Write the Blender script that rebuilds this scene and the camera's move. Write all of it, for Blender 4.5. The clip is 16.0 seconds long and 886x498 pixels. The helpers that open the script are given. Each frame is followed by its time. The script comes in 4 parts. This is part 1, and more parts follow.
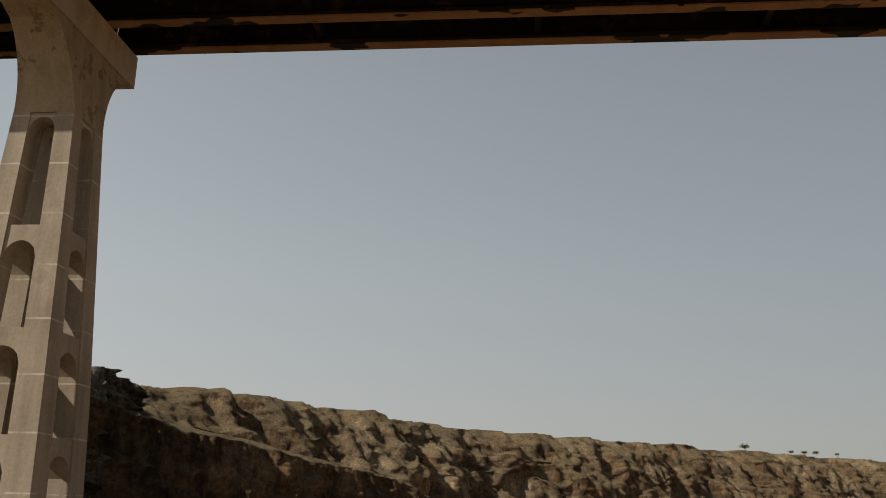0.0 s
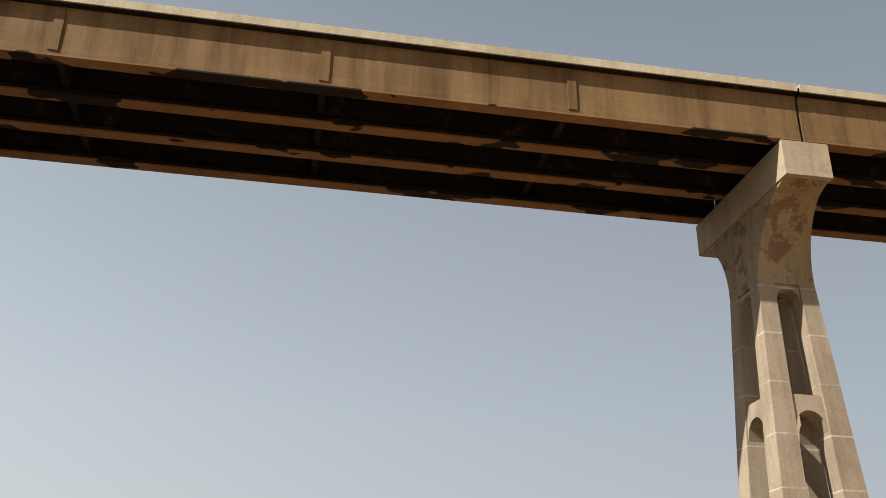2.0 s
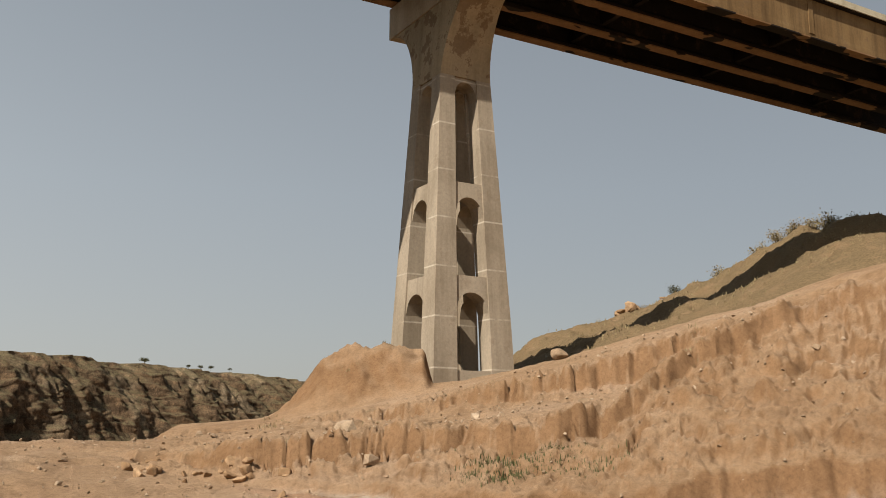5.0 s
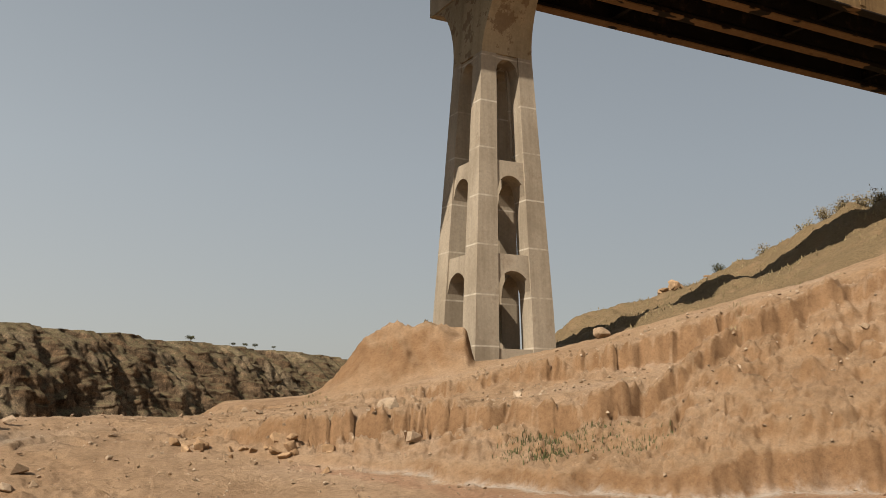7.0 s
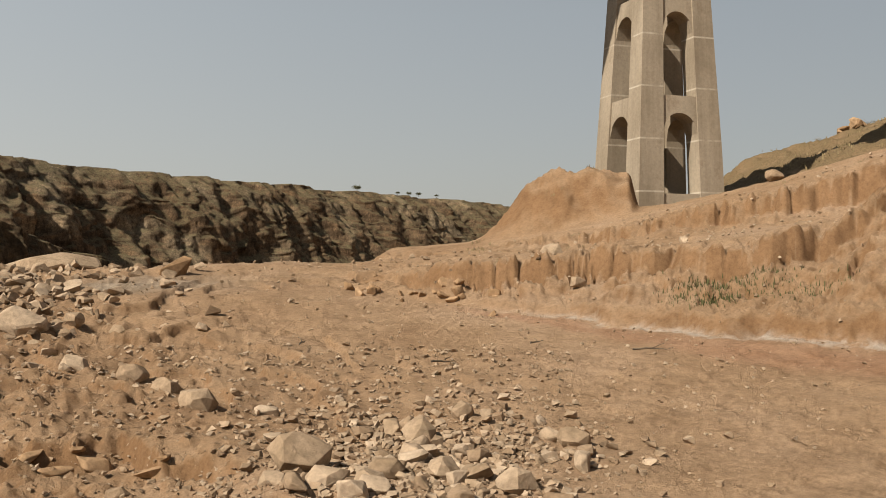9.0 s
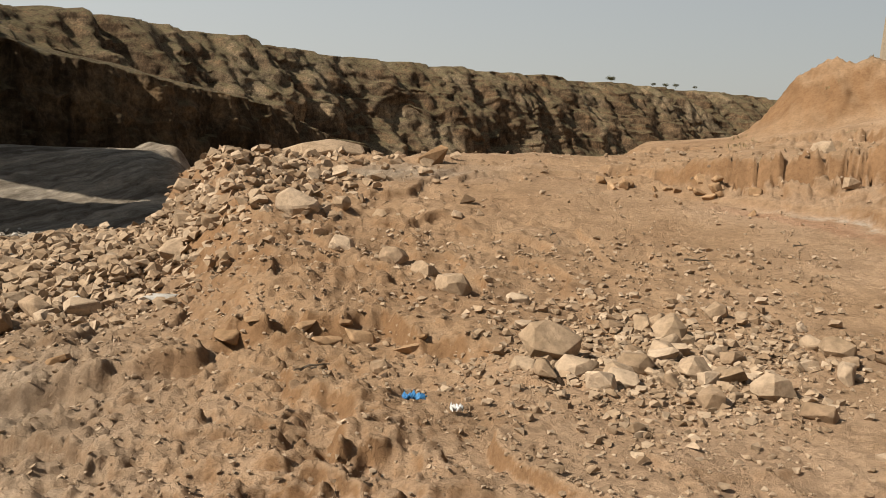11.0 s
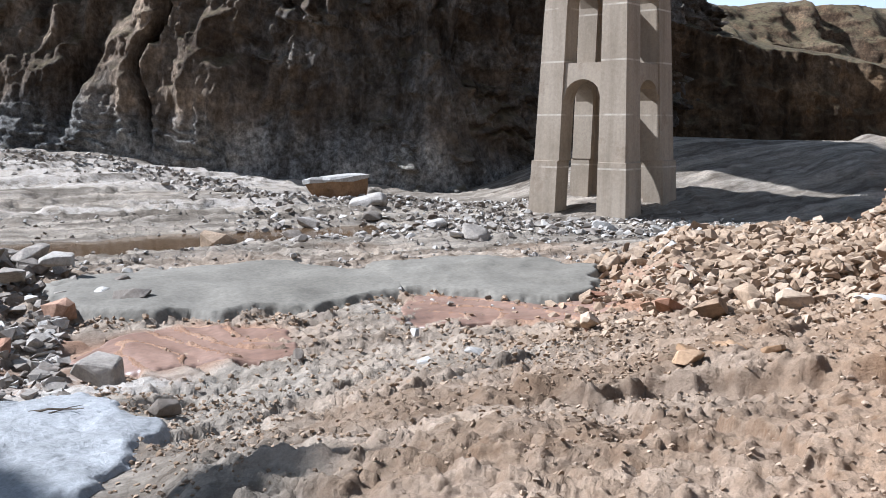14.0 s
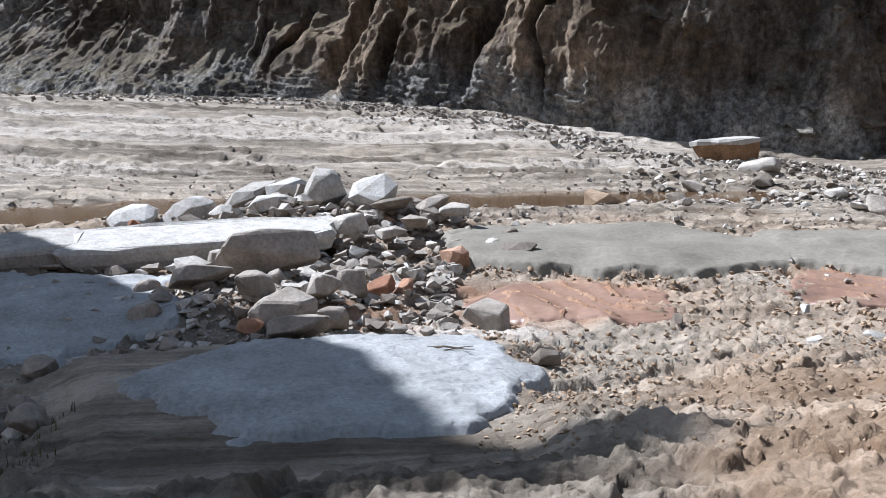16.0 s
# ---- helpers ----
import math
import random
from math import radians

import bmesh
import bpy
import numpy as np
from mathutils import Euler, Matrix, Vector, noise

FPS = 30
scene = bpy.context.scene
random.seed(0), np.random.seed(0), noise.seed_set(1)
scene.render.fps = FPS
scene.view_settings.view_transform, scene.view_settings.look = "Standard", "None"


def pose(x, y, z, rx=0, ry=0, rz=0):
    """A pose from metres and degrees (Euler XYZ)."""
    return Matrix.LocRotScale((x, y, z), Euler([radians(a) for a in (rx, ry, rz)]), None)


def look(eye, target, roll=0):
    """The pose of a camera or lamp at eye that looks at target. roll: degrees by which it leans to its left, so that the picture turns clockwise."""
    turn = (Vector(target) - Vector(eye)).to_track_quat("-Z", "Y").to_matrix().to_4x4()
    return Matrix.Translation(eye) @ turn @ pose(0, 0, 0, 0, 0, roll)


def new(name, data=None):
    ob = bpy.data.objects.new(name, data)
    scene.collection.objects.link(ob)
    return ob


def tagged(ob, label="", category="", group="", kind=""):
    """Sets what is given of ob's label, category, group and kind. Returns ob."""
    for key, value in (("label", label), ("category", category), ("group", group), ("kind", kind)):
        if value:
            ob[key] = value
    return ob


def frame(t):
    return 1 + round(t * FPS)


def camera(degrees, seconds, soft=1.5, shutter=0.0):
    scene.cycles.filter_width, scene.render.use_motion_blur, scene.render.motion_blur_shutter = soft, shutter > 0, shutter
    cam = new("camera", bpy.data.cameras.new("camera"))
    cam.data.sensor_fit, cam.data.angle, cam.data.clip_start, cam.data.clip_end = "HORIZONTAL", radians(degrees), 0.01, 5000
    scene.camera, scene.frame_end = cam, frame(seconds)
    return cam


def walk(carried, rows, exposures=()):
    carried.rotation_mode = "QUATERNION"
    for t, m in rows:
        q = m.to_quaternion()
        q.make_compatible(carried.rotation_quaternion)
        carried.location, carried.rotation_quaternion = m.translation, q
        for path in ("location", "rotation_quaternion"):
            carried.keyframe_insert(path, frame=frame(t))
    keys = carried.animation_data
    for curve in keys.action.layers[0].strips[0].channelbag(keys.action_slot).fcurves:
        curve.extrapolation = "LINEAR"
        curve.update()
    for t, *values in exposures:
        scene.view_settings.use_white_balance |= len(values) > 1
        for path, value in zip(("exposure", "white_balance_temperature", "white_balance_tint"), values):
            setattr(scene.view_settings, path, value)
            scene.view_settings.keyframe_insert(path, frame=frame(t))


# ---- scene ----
EYE = 3.3          # eye above the stream bed at the foot of the standing pier
ROWS = [  # seconds, azimuth from +y towards +x, pitch, roll
    (0.0, -5.42, 15.94, 1.17), (0.5, -2.55, 21.15, 1.25), (1.0, 0.44, 24.86, 1.05), (1.5, 3.41, 27.32, 0.6),
    (2.0, 9.85, 24.91, 0.9), (2.5, 18.45, 22.00, 0.7), (3.0, 24.95, 18.31, 0.3), (3.5, 29.02, 15.21, 0.28),
    (3.7, 30.15, 14.47, 0.2), (4.3, 30.9, 12.6, 0.1), (5.1, 30.1, 11.0, 0.1), (5.8, 29.06, 10.02, 0.2), (6.0, 28.55, 9.50, 0.34), (6.5, 27.93, 9.14, 0.34),
    (7.0, 27.64, 9.80, 0.45), (7.5, 26.84, 10.50, 0.4), (8.0, 26.72, 10.25, 0.3), (8.5, 22.56, 5.38, 0.3),
    (9.0, 17.80, 0.32, 0.2), (9.2, 16.27, -1.59, 0.28), (9.9, 10.85, -4.9, 0.7), (10.6, 5.60, -6.3, 1.3), (11.3, -0.24, -6.62, 1.63), (11.5, -2.58, -6.66, 1.6),
    (12.0, -7.46, -6.72, 1.32), (12.5, -15.68, -7.60, 1.2), (13.0, -24.00, -6.59, 0.9), (13.5, -31.10, -7.87, 0.0),
    (14.0, -39.21, -7.64, 0.2), (14.5, -49.07, -8.69, 0.3), (15.0, -55.62, -8.90, -0.3), (15.5, -60.06, -9.62, 0.05),
    (16.0, -62.50, -10.15, 0.27)]
ARM = 0.2         # the camera swings round its holder at arm's length


def stand(az, pitch, roll):
    a, p = radians(az), radians(pitch)
    eye = (ARM * math.sin(a), ARM * math.cos(a) - ARM, EYE)
    way = (math.sin(a) * math.cos(p), math.cos(a) * math.cos(p), math.sin(p))
    return look(eye, [e + w for e, w in zip(eye, way)], roll)


cam = camera(51.06, 16.0, 0.9)
walk(cam, [(t, stand(az, pitch, roll)) for t, az, pitch, roll in ROWS],
     exposures=[(0.0, 0.33, 6800, 10), (1.0, 0.55, 6600, 10), (1.6, 0.85, 6600, 10), (2.5, 0.78, 6600, 10), (3.2, 0.62, 6600, 10), (9.0, 0.53, 6800, 10), (12.0, 0.90, 6800, 10), (12.5, 1.10, 5900, 11), (13.0, 1.25, 5050, 12), (14.5, 1.35, 5200, 12), (16.0, 1.35, 5250, 12)])

# ---- light ----
SUN_FROM = Vector((-2.25, -1.0, 2.25)).normalized()
world = bpy.data.worlds.new("world")
scene.world = world
world.use_nodes = True
wn = world.node_tree
sky = wn.nodes.new("ShaderNodeTexSky")
sky.sky_type, sky.sun_disc = "NISHITA", False
sky.sun_elevation = math.asin(SUN_FROM.z)
sky.sun_rotation = math.atan2(SUN_FROM.x, SUN_FROM.y)
sky.air_density, sky.dust_density, sky.ozone_density = 1.0, 2.0, 1.0
wn.nodes["Background"].inputs["Strength"].default_value = 0.096
# summer haze: pale near the horizon, thinning towards the zenith
wc, ws, wr, wm = (wn.nodes.new("ShaderNode" + k) for k in ("TexCoord", "SeparateXYZ", "ValToRGB", "Mix"))
wm.data_type, wm.inputs[0].default_value = "RGBA", 0.85
for n, (p, c) in enumerate(((0.0, (3.6, 3.62, 3.5)), (0.25, (3.0, 3.26, 3.42)), (0.6, (1.78, 2.03, 2.25)), (1.0, (0.22, 0.3, 0.42)))):
    e = wr.color_ramp.elements[n] if n < 2 else wr.color_ramp.elements.new(p)
    e.position, e.color = p, (*c, 1)
wn.links.new(wc.outputs["Generated"], ws.inputs[0])
wn.links.new(ws.outputs[2], wr.inputs[0])
wn.links.new(sky.outputs[0], wm.inputs[6])
wd, wp, wg = (wn.nodes.new("ShaderNode" + k) for k in ("VectorMath", "MapRange", "Mix"))
wd.operation, wd.inputs[1].default_value = "DOT_PRODUCT", Vector((SUN_FROM.x, SUN_FROM.y, 0)).normalized()
wp.inputs[1].default_value, wp.inputs[2].default_value, wp.inputs[3].default_value, wp.inputs[4].default_value = -1.0, 0.6, 0.72, 1.45
wg.data_type, wg.blend_type, wg.inputs[0].default_value = "RGBA", "MULTIPLY", 1.0
wn.links.new(wc.outputs["Generated"], wd.inputs[0])
wn.links.new(wd.outputs["Value"], wp.inputs[0])
wn.links.new(wr.outputs[0], wg.inputs[6])
wn.links.new(wp.outputs[0], wg.inputs[7])
wn.links.new(wg.outputs[2], wm.inputs[7])
wn.links.new(wm.outputs[2], wn.nodes["Background"].inputs["Color"])
sun = new("sun", bpy.data.lights.new("sun", "SUN"))
sun.data.energy, sun.data.angle, sun.data.color = 5.0, radians(0.5), (1.0, 0.94, 0.85)
sun.matrix_world = look(SUN_FROM * 100, (0, 0, 0))


# ---- materials ----
def ramp(nt, fac, stops):
    r = nt.nodes.new("ShaderNodeValToRGB")
    while len(r.color_ramp.elements) < len(stops):
        r.color_ramp.elements.new(0.5)
    for e, (p, c) in zip(r.color_ramp.elements, stops):
        e.position, e.color = p, (*c, 1)
    nt.links.new(fac, r.inputs[0])
    return r.outputs[0]


def noise_tex(nt, vec, scale, detail=6, rough=0.6, stretch=(1, 1, 1), turn=0.0):
    if stretch != (1, 1, 1):
        if turn:
            tr = nt.nodes.new("ShaderNodeMapping")
            tr.inputs["Rotation"].default_value = (0, 0, radians(turn))
            nt.links.new(vec, tr.inputs[0])
            vec = tr.outputs[0]
        mp = nt.nodes.new("ShaderNodeMapping")
        mp.inputs["Scale"].default_value = stretch
        nt.links.new(vec, mp.inputs[0])
        vec = mp.outputs[0]
    n = nt.nodes.new("ShaderNodeTexNoise")
    n.inputs["Scale"].default_value, n.inputs["Detail"].default_value, n.inputs["Roughness"].default_value = scale, detail, rough
    nt.links.new(vec, n.inputs["Vector"])
    return n.outputs["Fac"]


def mix(nt, fac, a, b, mode="MIX"):
    m = nt.nodes.new("ShaderNodeMix")
    m.data_type, m.blend_type = "RGBA", mode
    for sock, v in ((m.inputs[0], fac), (m.inputs[6], a), (m.inputs[7], b)):
        if isinstance(v, (int, float)):
            sock.default_value = v
        elif isinstance(v, tuple):
            sock.default_value = (*v, 1)
        else:
            nt.links.new(v, sock)
    return m.outputs[2]


def material(name):
    m = bpy.data.materials.new(name)
    m.use_nodes = True
    nt = m.node_tree
    geo = nt.nodes.new("ShaderNodeNewGeometry")
    return m, nt, nt.nodes["Principled BSDF"], geo


def bump(nt, b, height, strength, distance):
    u = nt.nodes.new("ShaderNodeBump")
    u.inputs["Strength"].default_value, u.inputs["Distance"].default_value = strength, distance
    nt.links.new(height, u.inputs["Height"])
    nt.links.new(u.outputs[0], b.inputs["Normal"])


def simple(name, c1, c2, scale, rough=0.9, bumpy=0.3, dist=0.03, fine=8.0):
    m, nt, b, geo = material(name)
    pos = geo.outputs["Position"]
    big = noise_tex(nt, pos, scale, 5)
    small = noise_tex(nt, pos, scale * fine, 8, 0.7)
    base = ramp(nt, big, [(0.3, c1), (0.7, c2)])
    tone = ramp(nt, small, [(0.25, (0.62, 0.62, 0.62)), (0.75, (1.25, 1.25, 1.25))])
    nt.links.new(mix(nt, 1.0, base, tone, "MULTIPLY"), b.inputs["Base Color"])
    b.inputs["Roughness"].default_value = rough
    b.inputs["Specular IOR Level"].default_value = 0.2
    bump(nt, b, small, bumpy, dist)
    return m


def attr(nt, name):
    n = nt.nodes.new("ShaderNodeAttribute")
    n.attribute_name = name
    return n.outputs["Fac"]


def rough_stuff(b, rough, spec=0.15):
    b.inputs["Roughness"].default_value = rough
    b.inputs["Specular IOR Level"].default_value = spec


def ground_material():
    m, nt, b, geo = material("river_bed")
    pos = geo.outputs["Position"]
    big, mid = noise_tex(nt, pos, 0.22, 5), noise_tex(nt, pos, 1.7, 6, 0.65)
    fine, grit = noise_tex(nt, pos, 14, 8, 0.75), noise_tex(nt, pos, 55, 4, 0.8)
    mud = ramp(nt, big, [(0.25, (0.244, 0.15, 0.0851)), (0.5, (0.307, 0.2, 0.118)), (0.75, (0.364, 0.251, 0.164))])
    mud = mix(nt, 0.8, mud, ramp(nt, mid, [(0.25, (0.68, 0.64, 0.6)), (0.5, (1, 1, 1)), (0.75, (1.2, 1.22, 1.24))]), "MULTIPLY")
    sep = nt.nodes.new("ShaderNodeSeparateXYZ")
    nt.links.new(geo.outputs["Normal"], sep.inputs[0])
    bare = ramp(nt, sep.outputs[2], [(0.66, (0.9, 0.9, 0.9)), (0.96, (0, 0, 0))])
    clay = ramp(nt, mid, [(0.3, (0.164, 0.0891, 0.0423)), (0.7, (0.24, 0.137, 0.0694))])
    mud = mix(nt, bare, mud, clay)
    grey = ramp(nt, mid, [(0.25, (0.166, 0.138, 0.105)), (0.55, (0.233, 0.201, 0.161)), (0.8, (0.316, 0.283, 0.236))])
    beds = noise_tex(nt, pos, 0.9, 7, 0.7, (0.10, 1.3, 1), -65)
    grey = mix(nt, 0.9, grey, ramp(nt, beds, [(0.38, (0.42, 0.38, 0.34)), (0.5, (1, 0.98, 0.95)), (0.6, (1.6, 1.56, 1.5))]), "MULTIPLY")
    red = ramp(nt, mid, [(0.25, (0.253, 0.132, 0.0721)), (0.7, (0.36, 0.22, 0.139))])
    col = mix(nt, attr(nt, "grey"), mud, grey)
    col = mix(nt, attr(nt, "red"), col, red)
    crust = ramp(nt, noise_tex(nt, pos, 2.6, 8, 0.75), [(0.42, (0, 0, 0)), (0.52, (1, 1, 1))])
    col = mix(nt, mix(nt, 1.0, attr(nt, "salt"), crust, "MULTIPLY"), col, (0.42, 0.37, 0.31))
    tuft = ramp(nt, noise_tex(nt, pos, 0.9, 9, 0.8), [(0.3, (0.3, 0.3, 0.3)), (0.5, (1, 1, 1))])
    col = mix(nt, mix(nt, 1.0, attr(nt, "scrub"), tuft, "MULTIPLY"), col, ramp(nt, fine, [(0.3, (0.10, 0.067, 0.034)), (0.7, (0.21, 0.15, 0.082))]))
    col = mix(nt, 1.0, col, ramp(nt, fine, [(0.3, (0.7, 0.69, 0.67)), (0.5, (1, 1, 1)), (0.72, (1.18, 1.18, 1.18))]), "MULTIPLY")
    col = mix(nt, 1.0, col, ramp(nt, grit, [(0.3, (0.8, 0.8, 0.8)), (0.7, (1.12, 1.12, 1.12))]), "MULTIPLY")
    clod = noise_tex(nt, pos, 5.0, 6, 0.7)
    nt.links.new(col, b.inputs["Base Color"])
    rough_stuff(b, 0.95, 0.1)
    h = nt.nodes.new("ShaderNodeMath")
    h.operation = "ADD"
    nt.links.new(fine, h.inputs[0])
    nt.links.new(grit, h.inputs[1])
    h2 = nt.nodes.new("ShaderNodeMath")
    h2.operation, h2.inputs[1].default_value = "MULTIPLY_ADD", 2.2
    nt.links.new(clod, h2.inputs[0])
    nt.links.new(h.outputs[0], h2.inputs[2])
    bump(nt, b, h2.outputs[0], 0.65, 0.05)
    return m


def cliff_material(name, lo, mid_c, hi, strata, scrub):
    m, nt, b, geo = material(name)
    pos = geo.outputs["Position"]
    big = noise_tex(nt, pos, 0.10, 6, 0.6)
    band = noise_tex(nt, pos, 0.22, 7, 0.65, (1, 1, strata))
    flute = noise_tex(nt, pos, 0.8, 7, 0.7, (1, 1, 0.25))
    fine = noise_tex(nt, pos, 3.5, 8, 0.75)
    col = ramp(nt, big, [(0.36, lo), (0.5, mid_c), (0.62, hi)])
    col = mix(nt, attr(nt, "clay"), col, ramp(nt, band, [(0.35, (0.12, 0.085, 0.056)), (0.6, (0.21, 0.16, 0.112))]))
    col = mix(nt, attr(nt, "shale"), col, ramp(nt, fine, [(0.35, (0.10, 0.096, 0.088)), (0.6, (0.23, 0.222, 0.204))]))
    col = mix(nt, 0.9, col, ramp(nt, band, [(0.36, (0.55, 0.53, 0.5)), (0.5, (1, 1, 1)), (0.62, (1.55, 1.5, 1.42))]), "MULTIPLY")
    col = mix(nt, 0.9, col, ramp(nt, flute, [(0.38, (0.42, 0.40, 0.38)), (0.5, (0.95, 0.95, 0.95)), (0.62, (1.4, 1.38, 1.35))]), "MULTIPLY")
    col = mix(nt, 0.9, col, ramp(nt, fine, [(0.36, (0.5, 0.5, 0.5)), (0.5, (0.95, 0.95, 0.95)), (0.64, (1.5, 1.5, 1.5))]), "MULTIPLY")
    sep = nt.nodes.new("ShaderNodeSeparateXYZ")
    nt.links.new(geo.outputs["Normal"], sep.inputs[0])
    flat = ramp(nt, sep.outputs[2], [(0.5, (0, 0, 0)), (0.8, (scrub, scrub, scrub))])
    tuft = ramp(nt, noise_tex(nt, pos, 1.1, 8, 0.8), [(0.42, (0, 0, 0)), (0.56, (1, 1, 1))])
    col = mix(nt, mix(nt, 1.0, flat, tuft, "MULTIPLY"), col, ramp(nt, fine, [(0.3, (0.075, 0.062, 0.032)), (0.7, (0.17, 0.135, 0.075))]))
    nt.links.new(col, b.inputs["Base Color"])
    rough_stuff(b, 0.95, 0.1)
    bump(nt, b, fine, 0.9, 0.35)
    return m


def concrete(name, c1, c2, streak, stain, lifts=0.0, dirt=(0.12, 0.074, 0.04), cut=(0.56, 0.66), patch=(1, 1, 1), frayed=7):
    """Board-marked concrete with rain streaks; lifts: spacing of pale construction joints."""
    m, nt, b, geo = material(name)
    pos = geo.outputs["Position"]
    big, fine = noise_tex(nt, pos, 0.45, 5), noise_tex(nt, pos, 9, 8, 0.7)
    run = noise_tex(nt, pos, 1.6, 6, 0.65, (1, 1, 0.07))
    col = ramp(nt, big, [(0.3, c1), (0.7, c2)])
    col = mix(nt, streak, col, ramp(nt, run, [(0.3, (0.5, 0.47, 0.43)), (0.55, (1, 1, 1)), (0.75, (1.18, 1.16, 1.12))]), "MULTIPLY")
    blot = ramp(nt, noise_tex(nt, pos, 0.9, frayed, 0.7, patch), [(cut[0], (0, 0, 0)), (cut[1], (stain, stain, stain))])
    col = mix(nt, blot, col, dirt)
    col = mix(nt, 1.0, col, ramp(nt, fine, [(0.25, (0.8, 0.8, 0.8)), (0.75, (1.12, 1.12, 1.12))]), "MULTIPLY")
    if lifts:
        sep = nt.nodes.new("ShaderNodeSeparateXYZ")
        nt.links.new(pos, sep.inputs[0])
        ops = []
        for op, v in (("ADD", lifts / 2 - 0.03), ("MODULO", lifts), ("SUBTRACT", lifts / 2), ("ABSOLUTE", 0)):
            q = nt.nodes.new("ShaderNodeMath")
            q.operation = op
            q.inputs[1].default_value = v
            nt.links.new(ops[-1] if ops else sep.outputs[2], q.inputs[0])
            ops.append(q.outputs[0])
        line = ramp(nt, ops[-1], [(0.016, (0.6, 0.6, 0.6)), (0.04, (0, 0, 0))])
        worn = ramp(nt, noise_tex(nt, pos, 1.3, 4), [(0.38, (0, 0, 0)), (0.55, (1, 1, 1))])
        col = mix(nt, mix(nt, 1.0, line, worn, "MULTIPLY"), col, (0.52, 0.46, 0.37))
    nt.links.new(col, b.inputs["Base Color"])
    rough_stuff(b, 0.85, 0.2)
    bump(nt, b, fine, 0.35, 0.012)
    return m


def rock_material(name, c1, c2, c3):
    m, nt, b, geo = material(name)
    info = nt.nodes.new("ShaderNodeObjectInfo")
    pos = geo.outputs["Position"]
    isl = nt.nodes.new("ShaderNodeMath")
    isl.operation = "ADD"
    nt.links.new(info.outputs["Random"], isl.inputs[0])
    nt.links.new(geo.outputs["Random Per Island"], isl.inputs[1])
    fr = nt.nodes.new("ShaderNodeMath")
    fr.operation = "FRACT"
    nt.links.new(isl.outputs[0], fr.inputs[0])
    fine = noise_tex(nt, pos, 16, 8, 0.7)
    mid = noise_tex(nt, pos, 3.5, 5, 0.6)
    col = ramp(nt, fr.outputs[0], [(0.0, c1), (0.5, c2), (1.0, c3)])
    col = mix(nt, 0.8, col, ramp(nt, mid, [(0.3, (0.66, 0.64, 0.6)), (0.65, (1.12, 1.12, 1.12))]), "MULTIPLY")
    col = mix(nt, 1.0, col, ramp(nt, fine, [(0.3, (0.66, 0.66, 0.66)), (0.7, (1.2, 1.2, 1.2))]), "MULTIPLY")
    nt.links.new(col, b.inputs["Base Color"])
    rough_stuff(b, 0.9, 0.15)
    bump(nt, b, fine, 0.6, 0.03)
    return m


BED = ground_material()
CLIFF = cliff_material("clay_cliff", (0.0789, 0.0569, 0.0379), (0.11, 0.0884, 0.068), (0.141, 0.126, 0.107), 1.0, 0.7)
CLIFF_FAR = cliff_material("far_cliff", (0.0684, 0.0437, 0.0248), (0.104, 0.0693, 0.0414), (0.159, 0.12, 0.0777), 2.5, 0.95)
CLIFF_DARK = cliff_material("earth_spur", (0.0577, 0.0365, 0.0204), (0.0888, 0.0603, 0.0346), (0.12, 0.0858, 0.0529), 2.0, 0.9)
CONC = concrete("pier_concrete", (0.24, 0.192, 0.136), (0.33, 0.272, 0.202), 0.55, 0.35, 1.81)
CAPC = concrete("cap_concrete", (0.29, 0.23, 0.153), (0.383, 0.319, 0.23), 0.4, 0.35)
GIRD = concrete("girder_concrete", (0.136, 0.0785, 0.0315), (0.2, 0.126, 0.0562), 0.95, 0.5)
# near-black concrete: the gloom beneath the deck is put into the base colour
SOFFIT = concrete("soffit_shade_concrete", (0.0081, 0.0054, 0.00405), (0.0153, 0.0103, 0.0072), 0.5, 0.3)
FLANGE = concrete("flange_concrete", (0.17, 0.092, 0.04), (0.25, 0.145, 0.072), 0.3, 1.0, 0.0, (0.014, 0.009, 0.006), (0.54, 0.55), (0.22, 0.4, 0.0), 3)
HEADC = concrete("peeled_concrete", (0.244, 0.182, 0.108), (0.318, 0.246, 0.153), 0.5, 0.6, 0.0, (0.1, 0.0522, 0.0241), (0.54, 0.56))
CLOD = rock_material("mud_clod", (0.236, 0.144, 0.077), (0.3, 0.189, 0.104), (0.365, 0.24, 0.139))
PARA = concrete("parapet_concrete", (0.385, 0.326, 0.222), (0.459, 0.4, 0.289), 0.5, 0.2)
TAN_ROCK = rock_material("tan_stone", (0.235, 0.16, 0.10), (0.315, 0.227, 0.148), (0.40, 0.305, 0.215))
GREY_ROCK = rock_material("grey_stone", (0.17, 0.14, 0.111), (0.29, 0.255, 0.213), (0.468, 0.434, 0.383))
RED_ROCK = rock_material("red_stone", (0.252, 0.126, 0.074), (0.311, 0.178, 0.111), (0.37, 0.244, 0.17))
PALE_ROCK = rock_material("pale_sandstone", (0.319, 0.296, 0.26), (0.383, 0.361, 0.326), (0.449, 0.428, 0.391))
SLAB = simple("blue_grey_slab", (0.216, 0.212, 0.2), (0.352, 0.348, 0.336), 1.3, 0.9, 1.0, 0.03, 14)
SHEET = simple("silt_sheet", (0.125, 0.11, 0.085), (0.185, 0.165, 0.13), 0.5, 0.85, 0.3, 0.012, 24)


